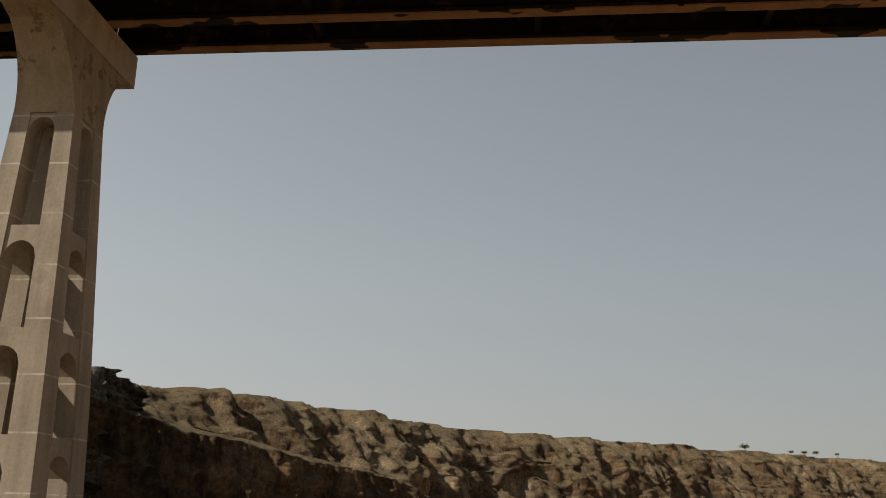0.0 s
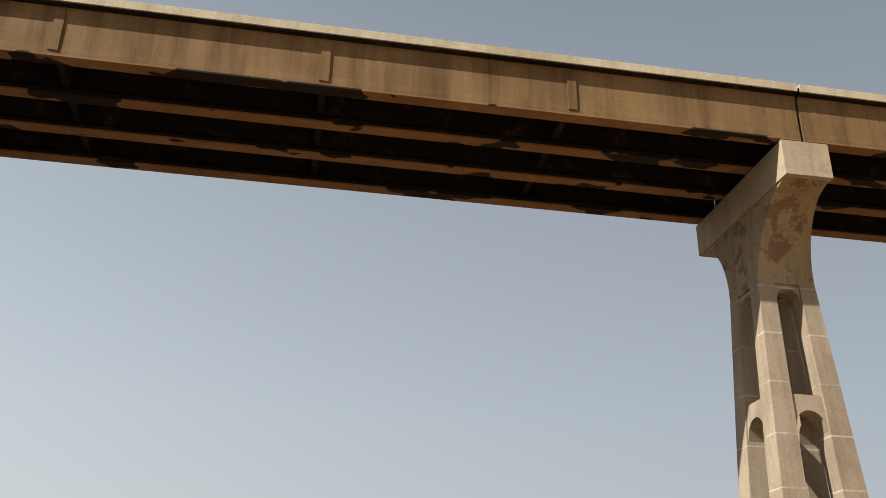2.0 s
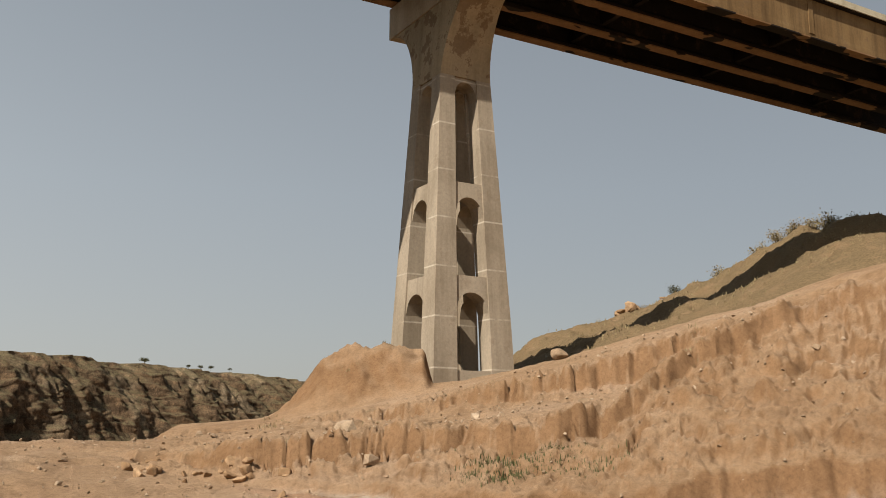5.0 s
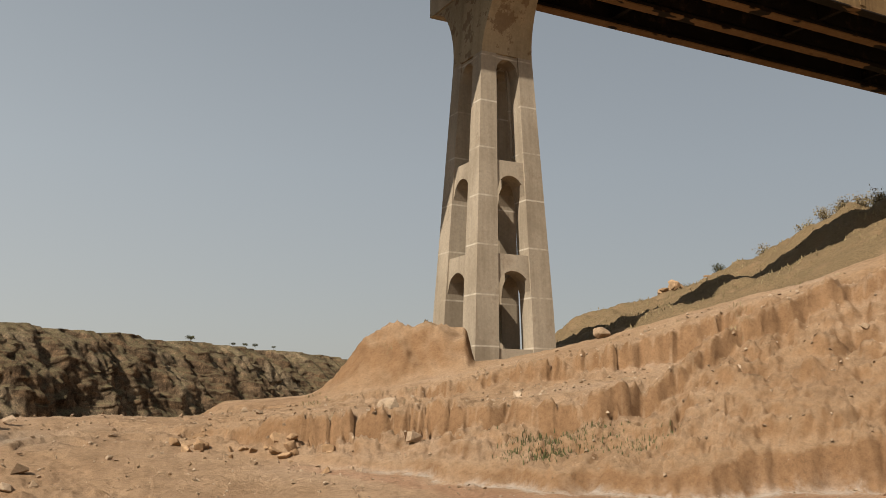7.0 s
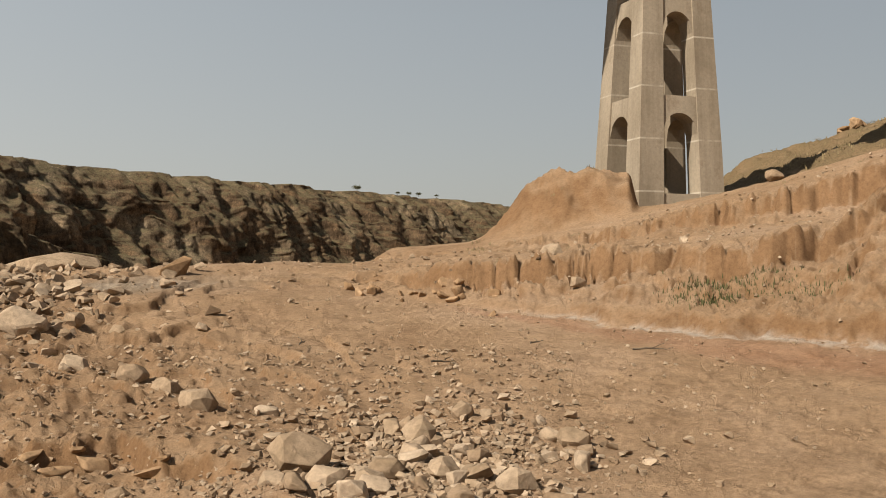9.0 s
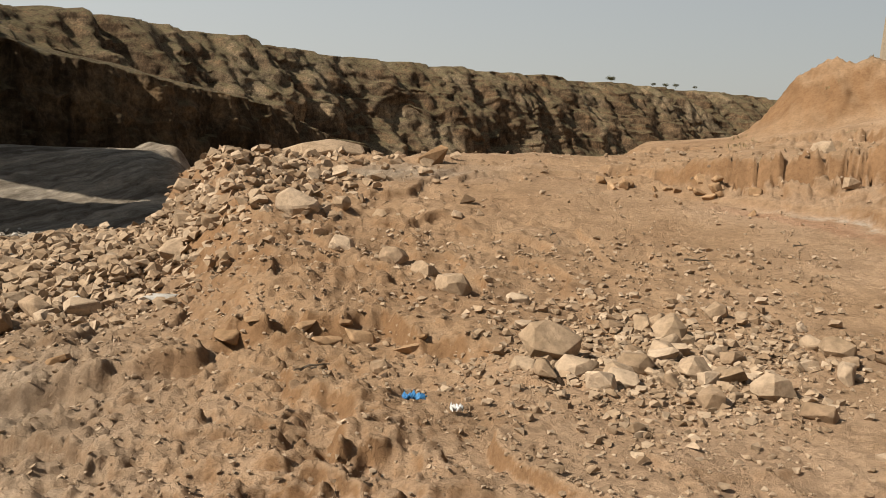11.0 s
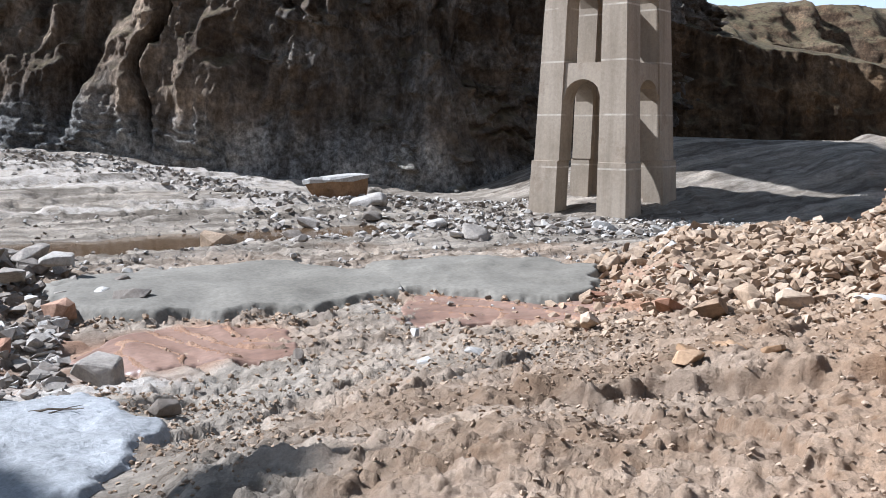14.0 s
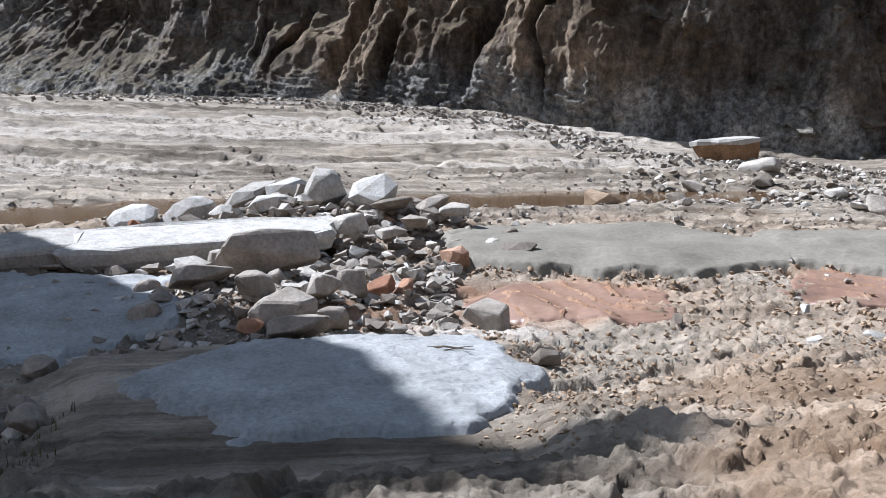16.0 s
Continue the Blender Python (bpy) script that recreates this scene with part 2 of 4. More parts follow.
# ---- meshes ----
def mesh_ob(name, bm, mat, parent=None, label="", smooth=False):
    me = bpy.data.meshes.new(name)
    bm.to_mesh(me)
    bm.free()
    me.materials.append(mat)
    if smooth:
        me.polygons.foreach_set("use_smooth", [True] * len(me.polygons))
    ob = new(name, me)
    ob.parent = parent
    if label:
        ob["label"] = label
    return ob


def part(name, bm, mat, parent, label=""):
    return mesh_ob(name, bm, mat, parent, label)


def prism(bm, rings):
    """Closed skin over rings of points, all with the same count."""
    vs = [[bm.verts.new(p) for p in ring] for ring in rings]
    n = len(vs[0])
    for lo, hi in zip(vs, vs[1:]):
        for i in range(n):
            bm.faces.new((lo[i], lo[(i + 1) % n], hi[(i + 1) % n], hi[i]))
    bm.faces.new(vs[0][::-1])
    bm.faces.new(vs[-1])
    return bm


def box(bm, x0, x1, y0, y1, z0, z1):
    return prism(bm, [[(x0, y0, z), (x1, y0, z), (x1, y1, z), (x0, y1, z)] for z in (z0, z1)])


def grid_mesh(name, P, mat, closed=False):
    """A sheet over an array of points rows x columns x 3."""
    r, c, _ = P.shape
    i = np.arange(r * c).reshape(r, c)
    if closed:
        i = np.c_[i, i[:, :1]]
    q = np.stack([i[:-1, :-1], i[:-1, 1:], i[1:, 1:], i[1:, :-1]], -1).reshape(-1, 4)
    me = bpy.data.meshes.new(name)
    me.from_pydata(P.reshape(-1, 3).tolist(), [], q.tolist())
    me.materials.append(mat)
    me.polygons.foreach_set("use_smooth", [True] * len(me.polygons))
    return new(name, me)


def step(a, b, v):
    t = np.clip((v - a) / (b - a), 0, 1)
    return t * t * (3 - 2 * t)


_tab = np.random.RandomState(3).rand(256, 256, 1)


def vnoise(x, y):
    """Smooth value noise, -1 to 1, of arrays."""
    xi, yi = np.floor(x).astype(int), np.floor(y).astype(int)
    fx, fy = x - xi, y - yi
    fx, fy = fx * fx * (3 - 2 * fx), fy * fy * (3 - 2 * fy)
    t = _tab[..., 0]
    g = lambda a, b: t[a % 256, b % 256]
    return 2 * ((g(xi, yi) * (1 - fx) + g(xi + 1, yi) * fx) * (1 - fy) + (g(xi, yi + 1) * (1 - fx) + g(xi + 1, yi + 1) * fx) * fy) - 1


def fbm(x, y, octaves=5, gain=0.5):
    v, a = 0 * x, 1.0
    for k in range(octaves):
        v = v + a * vnoise(x * 2 ** k + 17.3 * k, y * 2 ** k + 5.1 * k)
        a *= gain
    return v


def curve(az, *knots):
    """A value that follows azimuth knots (degrees, value)."""
    k = np.array(knots, float).reshape(-1, 2)
    return np.interp(az, k[:, 0], k[:, 1])


def ridged(x, y, octaves=4):
    v, a = 0 * x, 1.0
    for k in range(octaves):
        v = v + a * (1 - 2 * np.abs(vnoise(x * 2 ** k + 9.7 * k, y * 2 ** k + 3.3 * k)))
        a *= 0.5
    return v


def ground_z(x, y, parts=False):
    az, r = np.degrees(np.arctan2(x, y)), np.hypot(x, y)
    # the knoll underfoot runs down to the stream on the left
    foot = curve(az, -180, 10, -90, 9.5, -60, 10.5, -48, 12, -40, 14, -30, 17, -20, 24, -8, 30, 180, 30)
    low = 0.15 + 1.5 * (1 - step(2.0, foot, r))
    up_left = curve(az, -130, 3.0, -90, 2.4, -60, 2.0, -48, 0.9, -38, 0.2, -20, -0.3)
    low = low + up_left * step(27, 52, r) - 0.42 * np.exp(-((r - curve(az, -90, 25, -60, 26.5, -44, 29)) / 1.9) ** 2) * step(-40, -46, az)
    # the bench ahead
    bench = 1.65 + 1.2 * step(7, 22, r) + curve(az, -12, -0.2, 0, 0.1, 10, 0.22, 20, 0.3)* step(14, 22, r)
    w = step(-15.5, -8.5, az + 2.5 * vnoise(x / 4, y / 4) + 1.0 * vnoise(x, y))
    z = low * (1 - w) + bench * w
    # rubble heap on the edge of the bench
    pile = step(-33, -25, az) * step(0, -9, az) * step(11.8, 19, r + 0.06 * (az + 10)) * step(25.5, 21, r)
    z = z + pile * curve(az, -31, 0.2, -25, 0.8, -20, 0.85, -16, 0.85, -12, 0.4, -8, 0.1, -3, 0)
    # drop into the gorge behind the bench
    gorge = step(23.5, 33, r + 1.5 * vnoise(x / 5, y / 5)) * step(-15, -9, az)
    z = z * (1 - gorge) - 2.6 * gorge
    # banks that climb to the second pier
    flute = 0.10 * ridged(x / 1.1, y / 1.1, 4) + (0.03 + 0.07 * step(20, 27, az)) * ridged(x / 0.42, y / 0.42, 2) + 0.3 * fbm(x / 5.5, y / 5.5, 3)
    toe = curve(az, 6, 20.5, 13, 17.6, 21, 15.6, 29, 14.2, 35, 13.7, 43, 13.6, 53, 14.6, 90, 14)
    right = step(8, 15, az)
    z1 = curve(az, 8, 2.75, 13, 2.95, 18, 3.08, 25, 3.25, 29, 3.36, 36, 3.6, 41, 3.9, 46, 5.2, 50, 5.9, 54, 6.4, 70, 7, 180, 9)
    z3 = curve(az, 10, 3.1, 19, 3.5, 24, 3.72, 30, 4.12, 34, 4.43, 38, 4.77, 41.5, 5.15, 45.5, 5.68, 49, 6.0, 54, 6.74, 80, 9, 180, 12)
    z4 = curve(az, 10, 3.3, 20, 3.68, 25, 4.1, 30, 4.6, 34, 4.96, 38, 5.35, 41.5, 5.82, 45.5, 6.38, 49, 6.76, 54, 7.6, 80, 9.6, 180, 12.6)
    z2 = np.maximum(z1 + 0.2, np.minimum(z3 - 0.12, curve(az, 10, 3.0, 18, 3.4, 25, 3.5, 32, 3.74, 39, 4.15, 43, 4.5, 50, 6.3)))
    wide = curve(az, 12, 0.4, 19, 0.45, 27, 1.0, 38, 1.0, 46, 2.2, 54, 3.0)
    d = r - toe + flute
    lip1 = curve(az, 12, 0.7, 19, 0.66, 30, 0.34, 40, 0.42, 43, 0.2, 50, 0.1)
    base = 1.65 + 1.2 * step(7, 22, r)
    bank = np.where(d < 0, base, base + (z1 - base) * ((0.88 - lip1) * np.clip(d / (2.4 * wide), 0, 1) + 0.12 * step(0, 0.3, d) + lip1 * step(2.2 * wide, 2.2 * wide + 0.3, d)))
    bank = bank + (z2 - z1) * step(2.9 * wide, 8.0 + wide, d) + (z3 - z2) * (0.85 * step(0, 0.42, d - 8.2 - 0.3 * wide + 0.5 * flute + 0.12 * ridged(az * 1.5, r / 6, 2)) + 0.15 * step(-1, 0.2, d - 8.2 - 0.3 * wide))
    bank = bank + (z4 - z3) * np.clip((d - 8.8) / 4.2, 0, 1)
    bank = bank + np.maximum(0, 4.75 - z4) * step(25, 30, r) * step(37, 31, az) * step(25, 30, az)
    bank = bank + (0.6 * fbm(x / 5, y / 5, 6, 0.62)) * step(36, 44, r)
    ledge = np.clip(step(3.0 * wide, 3.6 * wide, d) * step(8.0, 7.4, d) * step(46, 38, az) + step(9.3, 9.9, d), 0, 1)
    bank = bank + (0.13 * fbm(x / 1.9, y / 1.9, 5) - 0.05 * np.abs(fbm(x / 0.5, y / 0.5, 4))) * step(0, 1.5, d) * (1 - 0.8 * ledge) - 0.08 * (ridged(x / 0.7, y / 0.7, 4) - 0.6) * step(0.2, 1.2, d) * step(3.2 * wide, 2.0 * wide, d)
    bank = bank - 0.10 * step(0.2, 0.9, ridged(az * 1.1 + 0.5 * vnoise(x, y), r / 5, 2)) * step(2.0, 5.0, d) * step(9.5, 8.5, d) * step(40, 46, az)
    # upright cracks in the bank faces
    crack = step(0.84, 0.98, 1 - np.abs(vnoise(az * 0.62 + 0.7 * vnoise(x, y), d / 3.0))) * step(-0.25, 0.3, fbm(x / 2.5 + 5, y / 2.5, 3))
    bank = bank - 0.2 * crack * step(18, 25, az) * step(0.1, 0.5, fbm(x / 1.3 + 8, y / 1.3, 3)) * step(0.4, 1.3, d) * step(3.4 * wide, 2.5 * wide, d)
    bank = bank - 0.09 * step(0.3, 0.75, ridged(x / 0.55 + 3, y / 0.55, 3)) * step(0.3, 1.0, d) * step(10.5, 9.0, d) * step(-0.1, 0.35, fbm(x / 1.7, y / 1.7 + 4, 4))
    # short notches broken out of the two lips
    notch = step(0.74, 0.94, 1 - np.abs(vnoise(az * 2.3 + 1.6 * vnoise(x * 0.9, y * 0.9), 3.0 + d / 3))) * step(-0.1, 0.3, fbm(x / 1.5, y / 1.5 + 9, 3))
    rim2 = 8.2 + 0.3 * wide
    bank = bank - 0.26 * notch * step(46, 42, az) * step(17, 23, az) * (step(2.2 * wide - 1.1, 2.2 * wide - 0.1, d) * step(2.2 * wide + 1.0, 2.2 * wide + 0.2, d) + 0.8 * step(rim2 - 0.3, rim2 + 0.1, d) * step(rim2 + 1.1, rim2 + 0.4, d))
    lump = 2.6 * fbm(x / 1.1 + 4, y / 1.1, 5, 0.6)
    lump = np.floor(lump) + step(0.25, 0.5, lump - np.floor(lump)) - lump
    bank = bank + (0.11 * lump - 0.06 * np.abs(fbm(x / 0.3, y / 0.3, 3))) * step(0.1, 0.6, d) * (1 - ledge) * step(12, 10, d)
    # hillside under and behind the far span
    hill = curve(az, 30, 0.9, 35, 3.7, 40, 4.5, 43, 5.2, 47, 6.2, 50, 7.5, 52, 8.8, 54, 8.4, 60, 8.6, 180, 7)
    bank = bank + hill * (0.48 * step(32, 46, r) + 0.52 * step(49, 63, r + 2 * vnoise(x / 3, y / 3))) * step(31, 36, az)
    mound = step(19.0, 23.5, az + flute) * step(29.9, 29.2, az + 0.25 * flute) * step(25.3, 28, r + 0.7 * flute) * step(32, 30.5, r)
    bank = bank + mound * (curve(az, 19, 0.3, 23, 1.5, 25, 1.75, 27, 1.45, 29, 0.95) + 0.12 * fbm(x * 1.2, y * 1.2, 5) - 0.05 * ridged(x / 0.5, y / 0.5, 3) + 0.12 * lump)
    fall = step(32.5, 40, r) * step(34, 29, az)
    bank = bank * (1 - fall) - 2.6 * fall
    z = z * (1 - right) + bank * right
    far = step(70, 95, r) * step(-100, -60, az) * step(95, 40, az)
    z = z * (1 - far) - 3 * far
    # pale scree apron between the pier and the cliff
    z = z + 2.7 * step(30.5, 45, r + 0.8 * fbm(x / 3, y / 3, 4)) * step(-40, -27, az) * step(-9, -15, az) * step(60, 52, r)
    # rising ground behind
    behind = step(-88, -125, az) + step(75, 120, az)
    z = z + np.clip(behind, 0, 1) * (4 * step(20, 45, r) + 6 * step(60, 120, r))
    rough = (1 - 0.75 * right * ledge) * (0.35 + 0.65 * step(8, -4, az) * step(40, 14, r) + 0.35 * step(0, 1, d) * right)
    tn = 2.6 * fbm(x / 5 + 3, y / 5, 4)
    scarp = np.floor(tn) + step(0.42, 0.5, tn - np.floor(tn))
    near = step(60, 25, r)
    tl = 2.4 * fbm(x / 3.6 + 7, y / 1.0, 5, 0.55)
    layer = np.floor(tl) + step(0.3, 0.42, tl - np.floor(tl)) - tl
    z = z + near * (0.12 * (scarp - tn) * (1 - 0.75 * right) + 0.07 * layer * step(14, 2, az) * step(-62, -50, az) * step(19, 13, r))
    pools = step(1.35, 0.85, np.hypot((az + 56.5) / 6.5, (r - 13.3) / 1.5)) + step(1.35, 0.85, np.hypot((az + 35) / 7.5, (r - 15.6) / 1.1))
    z = z + near * rough * (1 - 0.85 * np.clip(pools, 0, 1)) * (0.06 * fbm(x * 0.9, y * 0.9, 3) + 0.068 * (ridged(x * 2.3, y * 2.3, 4) - 0.4) * (0.4 + 0.6 * step(-0.2, 0.5, fbm(x / 3, y / 3, 3))) + 0.034 * fbm(x * 12, y * 12, 3))
    su, sv = 0.42 * x + 0.906 * y, -0.906 * x + 0.42 * y
    sl = 1.2 * fbm(su / 9 + 2, sv / 3.0, 4) + sv / 2.4
    z = z + 0.30 * step(-36, -44, az) * step(29, 33, r) * step(70, 55, r) * (np.floor(sl) + step(0.3, 0.5, sl - np.floor(sl)) - sl)
    z = z + 0.5 * np.exp(-((az + 70) / 6) ** 2 - ((r - 20.5) / 2.2) ** 2) + 0.25 * np.exp(-((az + 75) / 5) ** 2 - ((r - 13.4) / 1.2) ** 2)
    # a broken step across the knoll
    edge = curve(az, -40, 6.6, -26, 7.3, -14, 8.2, -4, 8.3, 4, 7.4, 14, 7.0)
    lip = step(-34, -26, az) * step(9, 2, az)
    rr = r + 0.55 * fbm(x / 1.1, y / 1.1, 4)
    z = z - 0.2 * lip * step(edge + 0.09, edge - 0.09, rr) * step(4.5, 7.8, r)
    pad = step(-90, -84, az) * step(-55, -60, az) * step(4.4, 6.4, r) * step(11, 10, r)
    z = z * (1 - 0.85 * pad) + 0.85 * pad * (0.62 + 0.05 * (9 - r))
    if not parts:
        return z
    grey = step(-8, -30, az + 4 * vnoise(x / 3, y / 3)) * (0.88 + 0.12 * step(7, 12, r + vnoise(x / 2, y / 2))) * (0.72 + 0.28 * vnoise(x / 2.2, y / 2.2))
    grey = grey + 0.85 * step(-30, -42, az) * step(22, 30, r) + 0.9 * step(-10, -15, az) * step(24, 27, r)
    grey = grey + 0.5 * step(-44, -54, az) * step(13, 10, r)
    grey = np.clip(grey + 0.7 * np.exp(-((x + 0.4) ** 2 / 5 + (y - 18.2) ** 2 / 1.2)), 0, 1)
    grey = grey * step(-175, -115, az)
    wob = 1.2 * fbm(x / 2.2, y / 2.2, 4)
    pool = step(1.25, 0.8, np.hypot((az + 56.5) / 6.5, (r - 13.3) / 1.5) + 0.25 * wob) + step(1.25, 0.8, np.hypot((az + 35) / 7.5, (r - 15.6) / 1.1) + 0.25 * wob)
    pool = pool + 0.8 * np.exp(-((az + 28) / 3) ** 2 - ((r - 17.6) / 1.3) ** 2) + 0.45 * step(1.3, 0.8, np.hypot((az + 62) / 9, (r - 12.0) / 1.1) + 0.3 * wob)
    rw = curve(az, 18, 0.2, 30, 0.5, 45, 0.85)
    rill = right * np.exp(-((d + 0.2 + rw) / rw) ** 4) * step(17, 22, az)
    red = np.clip(0.85 * pool + 0.8 * rill, 0, 0.9)
    salt = np.clip(step(1.3, 0.7, np.hypot((az + 61) / 7, (r - 11.3) / 1.0) + 0.3 * wob) + 0.8 * right * np.exp(-((d + 0.08) / 0.1) ** 2) * step(20, 28, az) + 0.9 * step(-42, -52, az) * step(29.5, 31, r) * step(56, 48, r) * step(0.1, 0.5, fbm(su / 16, sv / 1.3, 4)), 0, 1)
    return z, grey, red, salt


az = np.radians(np.r_[np.arange(-180, -94, 2.0), np.arange(-94, 60, 0.16), np.arange(60, 180, 2.0)])
rad = np.r_[0.0, np.geomspace(0.8, 3.0, 30), np.geomspace(3.05, 66, 440), np.geomspace(68, 3000, 50)]
gx, gy = np.outer(rad, np.sin(az)), np.outer(rad, np.cos(az))
gz, ggrey, gred, gsalt = ground_z(gx, gy, True)
ground = tagged(grid_mesh("ground", np.stack([gx, gy, gz], -1), BED, True), "dry sandy river bed of tan mud, banks and gravel", "ground", kind="structure")
gaz, gr = np.degrees(np.arctan2(gx, gy)), np.hypot(gx, gy)
gscrub = step(33, 37, gr) * step(30, 34, gaz)
for key, val in (("grey", ggrey), ("red", gred), ("salt", gsalt), ("scrub", gscrub)):
    ground.data.attributes.new(key, "FLOAT", "POINT").data.foreach_set("value", val.astype(np.float32).ravel())


def on_ground(x, y):
    return float(ground_z(np.array([x]), np.array([y]))[0])


def polar(a, r):
    return r * math.sin(radians(a)), r * math.cos(radians(a))


# ---- cliffs ----
def cliff(name, path, lean, mat, label, seed, relief=1.0, rows=150, cols=700, back=60.0, slump=0.35, crown=0.0, coarse=1.0, talus=0.0, taper=(1.0, 1.0), wane=1.0, clay=None, flat_top=1.0):
    """A worn cliff over plan points (x, y, foot, height), steep above a slumped foot, with the plateau behind it."""
    pts = np.array(path, float)
    seg = np.r_[0, np.cumsum(np.hypot(*np.diff(pts[:, :2], axis=0).T))]
    s = np.linspace(0, seg[-1], cols)
    px, py, pz, ph = (np.interp(s, seg, pts[:, k]) for k in range(4))
    ker = np.ones(41) / 41
    px, py, ph = (np.convolve(np.pad(q, 20, "edge"), ker, "valid") for q in (px, py, ph))
    tx, ty = np.gradient(px), np.gradient(py)
    ln = np.hypot(tx, ty)
    nx, ny = ty / ln, -tx / ln
    v = np.r_[np.linspace(-0.08, 1, rows - 14), 1 + np.linspace(0.02, 1, 14) ** 1.5][:, None]
    h = np.clip(v, -0.08, 1)
    lean = lean * np.linspace(*taper, cols)[None]
    out = lean * (slump * (1 - (1 - np.clip(h, 0, 1)) ** 2) * 2.0 + (1 - slump) * h) + crown * np.clip(h, 0, 1) ** 5 + talus * (np.linspace(1.15, 0.5, cols) * (1 - step(0.42, 0.72, np.linspace(0, 1, cols))))[None] * step(-0.05, 0.34, h) + back * np.maximum(v - 1, 0)
    hz = h * ph[None]
    S = (s[None] + 0 * hz) / coarse
    hq, hz = hz, hz / coarse
    gull = 0.8 * ridged(S / 8 + seed + 0.3 * vnoise(S / 6, hz / 4), hz / 30, 3) + 0.55 * ridged(S / 2.8 + seed + 0.3 * vnoise(S / 3, hz / 2.5), hz / 9, 5)
    led = hz / 1.5 + 0.6 * fbm(S / 14 + seed, hz / 9, 3)
    ledge = 0.16 * (led - np.floor(led) - step(0.1, 0.6, led - np.floor(led)))
    lump = 0.55 * fbm(S / 2.4 + seed, hz / 5.5, 5, 0.6) + 0.26 * ridged(S / 1.0, hz / 1.2 + seed, 3) + 0.13 * fbm(S / 0.36, hz / 0.36, 2)
    fade = np.clip(1.25 - np.maximum(v - 1, 0) * 4, 0, 1) * (0.25 + 0.75 * step(0.0, 0.4, h))
    push = relief * np.linspace(1.0, wane, cols)[None] * fade * (gull + ledge + lump)
    zone = 0 * hz
    if clay:
        # buttresses of brown clay between deep rain gullies, over a foot of grey shale
        A = np.degrees(np.arctan2(px, py))[None] + 0 * hz
        zone = step(clay[0] - 2, clay[0] + 2, A + 2 * fbm(S / 3, hz / 3, 3)) * step(clay[1] + 4, clay[1] - 2, A + 3 * fbm(S / 4, hz / 4, 3))
        cut = 1 - np.abs(vnoise(S / 2.3 + 0.35 * vnoise(S / 2, hz / 2.5), hz / 26 + 3))
        push = push + zone * step(0.02, 0.2, h) * (0.9 - 2.6 * step(0.72, 1.0, cut)) - (1 - zone) * fade * 0.6 * step(0.8, 1.0, 1 - np.abs(vnoise(S / 4.5 + 7, hz / 20)))
        plate = hz / 0.5 + 0.35 * S + 0.8 * fbm(S / 3, hz / 2, 3)
        push = push + 0.35 * step(0.2, 0.05, h) * (plate - np.floor(plate)) * step(-50, -56, A)
        brick = hz / 1.1 + 0.9 * fbm(S / 2.2, hz / 1.4, 4)
        push = push + (1 - zone) * step(-54, -48, A) * 0.8 * step(0.05, 0.5, fbm(S / 3 + 4, hz / 2.2, 4)) * (1 - (brick - np.floor(brick)))
    X, Y = px - nx * (out - push), py - ny * (out - push)
    Z = pz + hq + 0.35 * relief * fade * (1 - (1 - flat_top) * step(0.75, 0.95, h)) * fbm(S / 1.7, hz / 1.5 + seed, 4) + np.where(v >= 0.97, 0.3 * flat_top * fbm(S / 7 + seed, v * 9, 4), 0) + 3.0 * np.maximum(v - 1, 0)
    ob = tagged(grid_mesh(name, np.stack([X, Y, Z], -1), mat), label, "cliff", kind="structure")
    shale = (1 - step(0.06, 0.2, h + 0.06 * fbm(S / 2, hz / 2, 4))) if clay else 0 * hz
    if clay:
        shale = np.clip(shale + 0.4 * (1 - zone) * step(0.05, 0.45, fbm(S / 3.5 + 2, hz / 1.0, 5, 0.6)) * step(0.1, 0.3, h), 0, 1)
    for key, val in (("clay", 0.9 * zone * (1 - shale)), ("shale", 0.85 * shale)):
        ob.data.attributes.new(key, "FLOAT", "POINT").data.foreach_set("value", (val + 0 * X).astype(np.float32).ravel())
    return ob


cliff("cliff_west", [(-84, -14, 1.9, 19), (-58, 5, 1.8, 19), (-50, 16, 1.6, 19), (-39.5, 23.5, 1.0, 22), (-30, 28.2, 0.2, 22), (-25.5, 32, -0.1, 19), (-23.5, 37, -0.3, 15), (-23, 45, -0.5, 12.3), (-22, 52, -0.6, 10.2)],
      4.0, CLIFF, "steep eroded grey-brown clay cliff above the stream", 1.3, 1.3, 240, 1150, 90, 0.3, 0.0, 1.0, 4.5, (3.0, 0.35), 0.75, (-74, -54))
cliff("cliff_spur", [(-32, 40, -0.5, 13), (-24, 45, -0.8, 10.4), (-19, 49, -1, 8.8), (-15.5, 52, -1.2, 8.2), (-11.5, 57, -1.6, 7.8), (-7, 62, -2, 7.2), (-2, 70, -2.6, 5.6), (8, 84, -3, 1)],
      1.8, CLIFF_DARK, "dark earth spur with a dry grassy crest", 4.1, 0.6, 130, 600, 16, flat_top=0.6)
cliff("cliff_far", [(-95, 60, -3, 23), (-62, 84, -3, 22), (-42, 97, -3, 21.2), (-28, 121, -3, 23.0), (-12, 140, -3, 22.2), (2, 160, -3, 21.2), (40, 190, -3, 21.6), (90, 235, -3, 22), (180, 280, -3, 20), (400, 300, -3, 22)],
      11, CLIFF_FAR, "far brown eroded cliffs below a flat plateau", 7.7, 2.6, 170, 1000, 500, 0.4, 7, 2.3, flat_top=0.35)
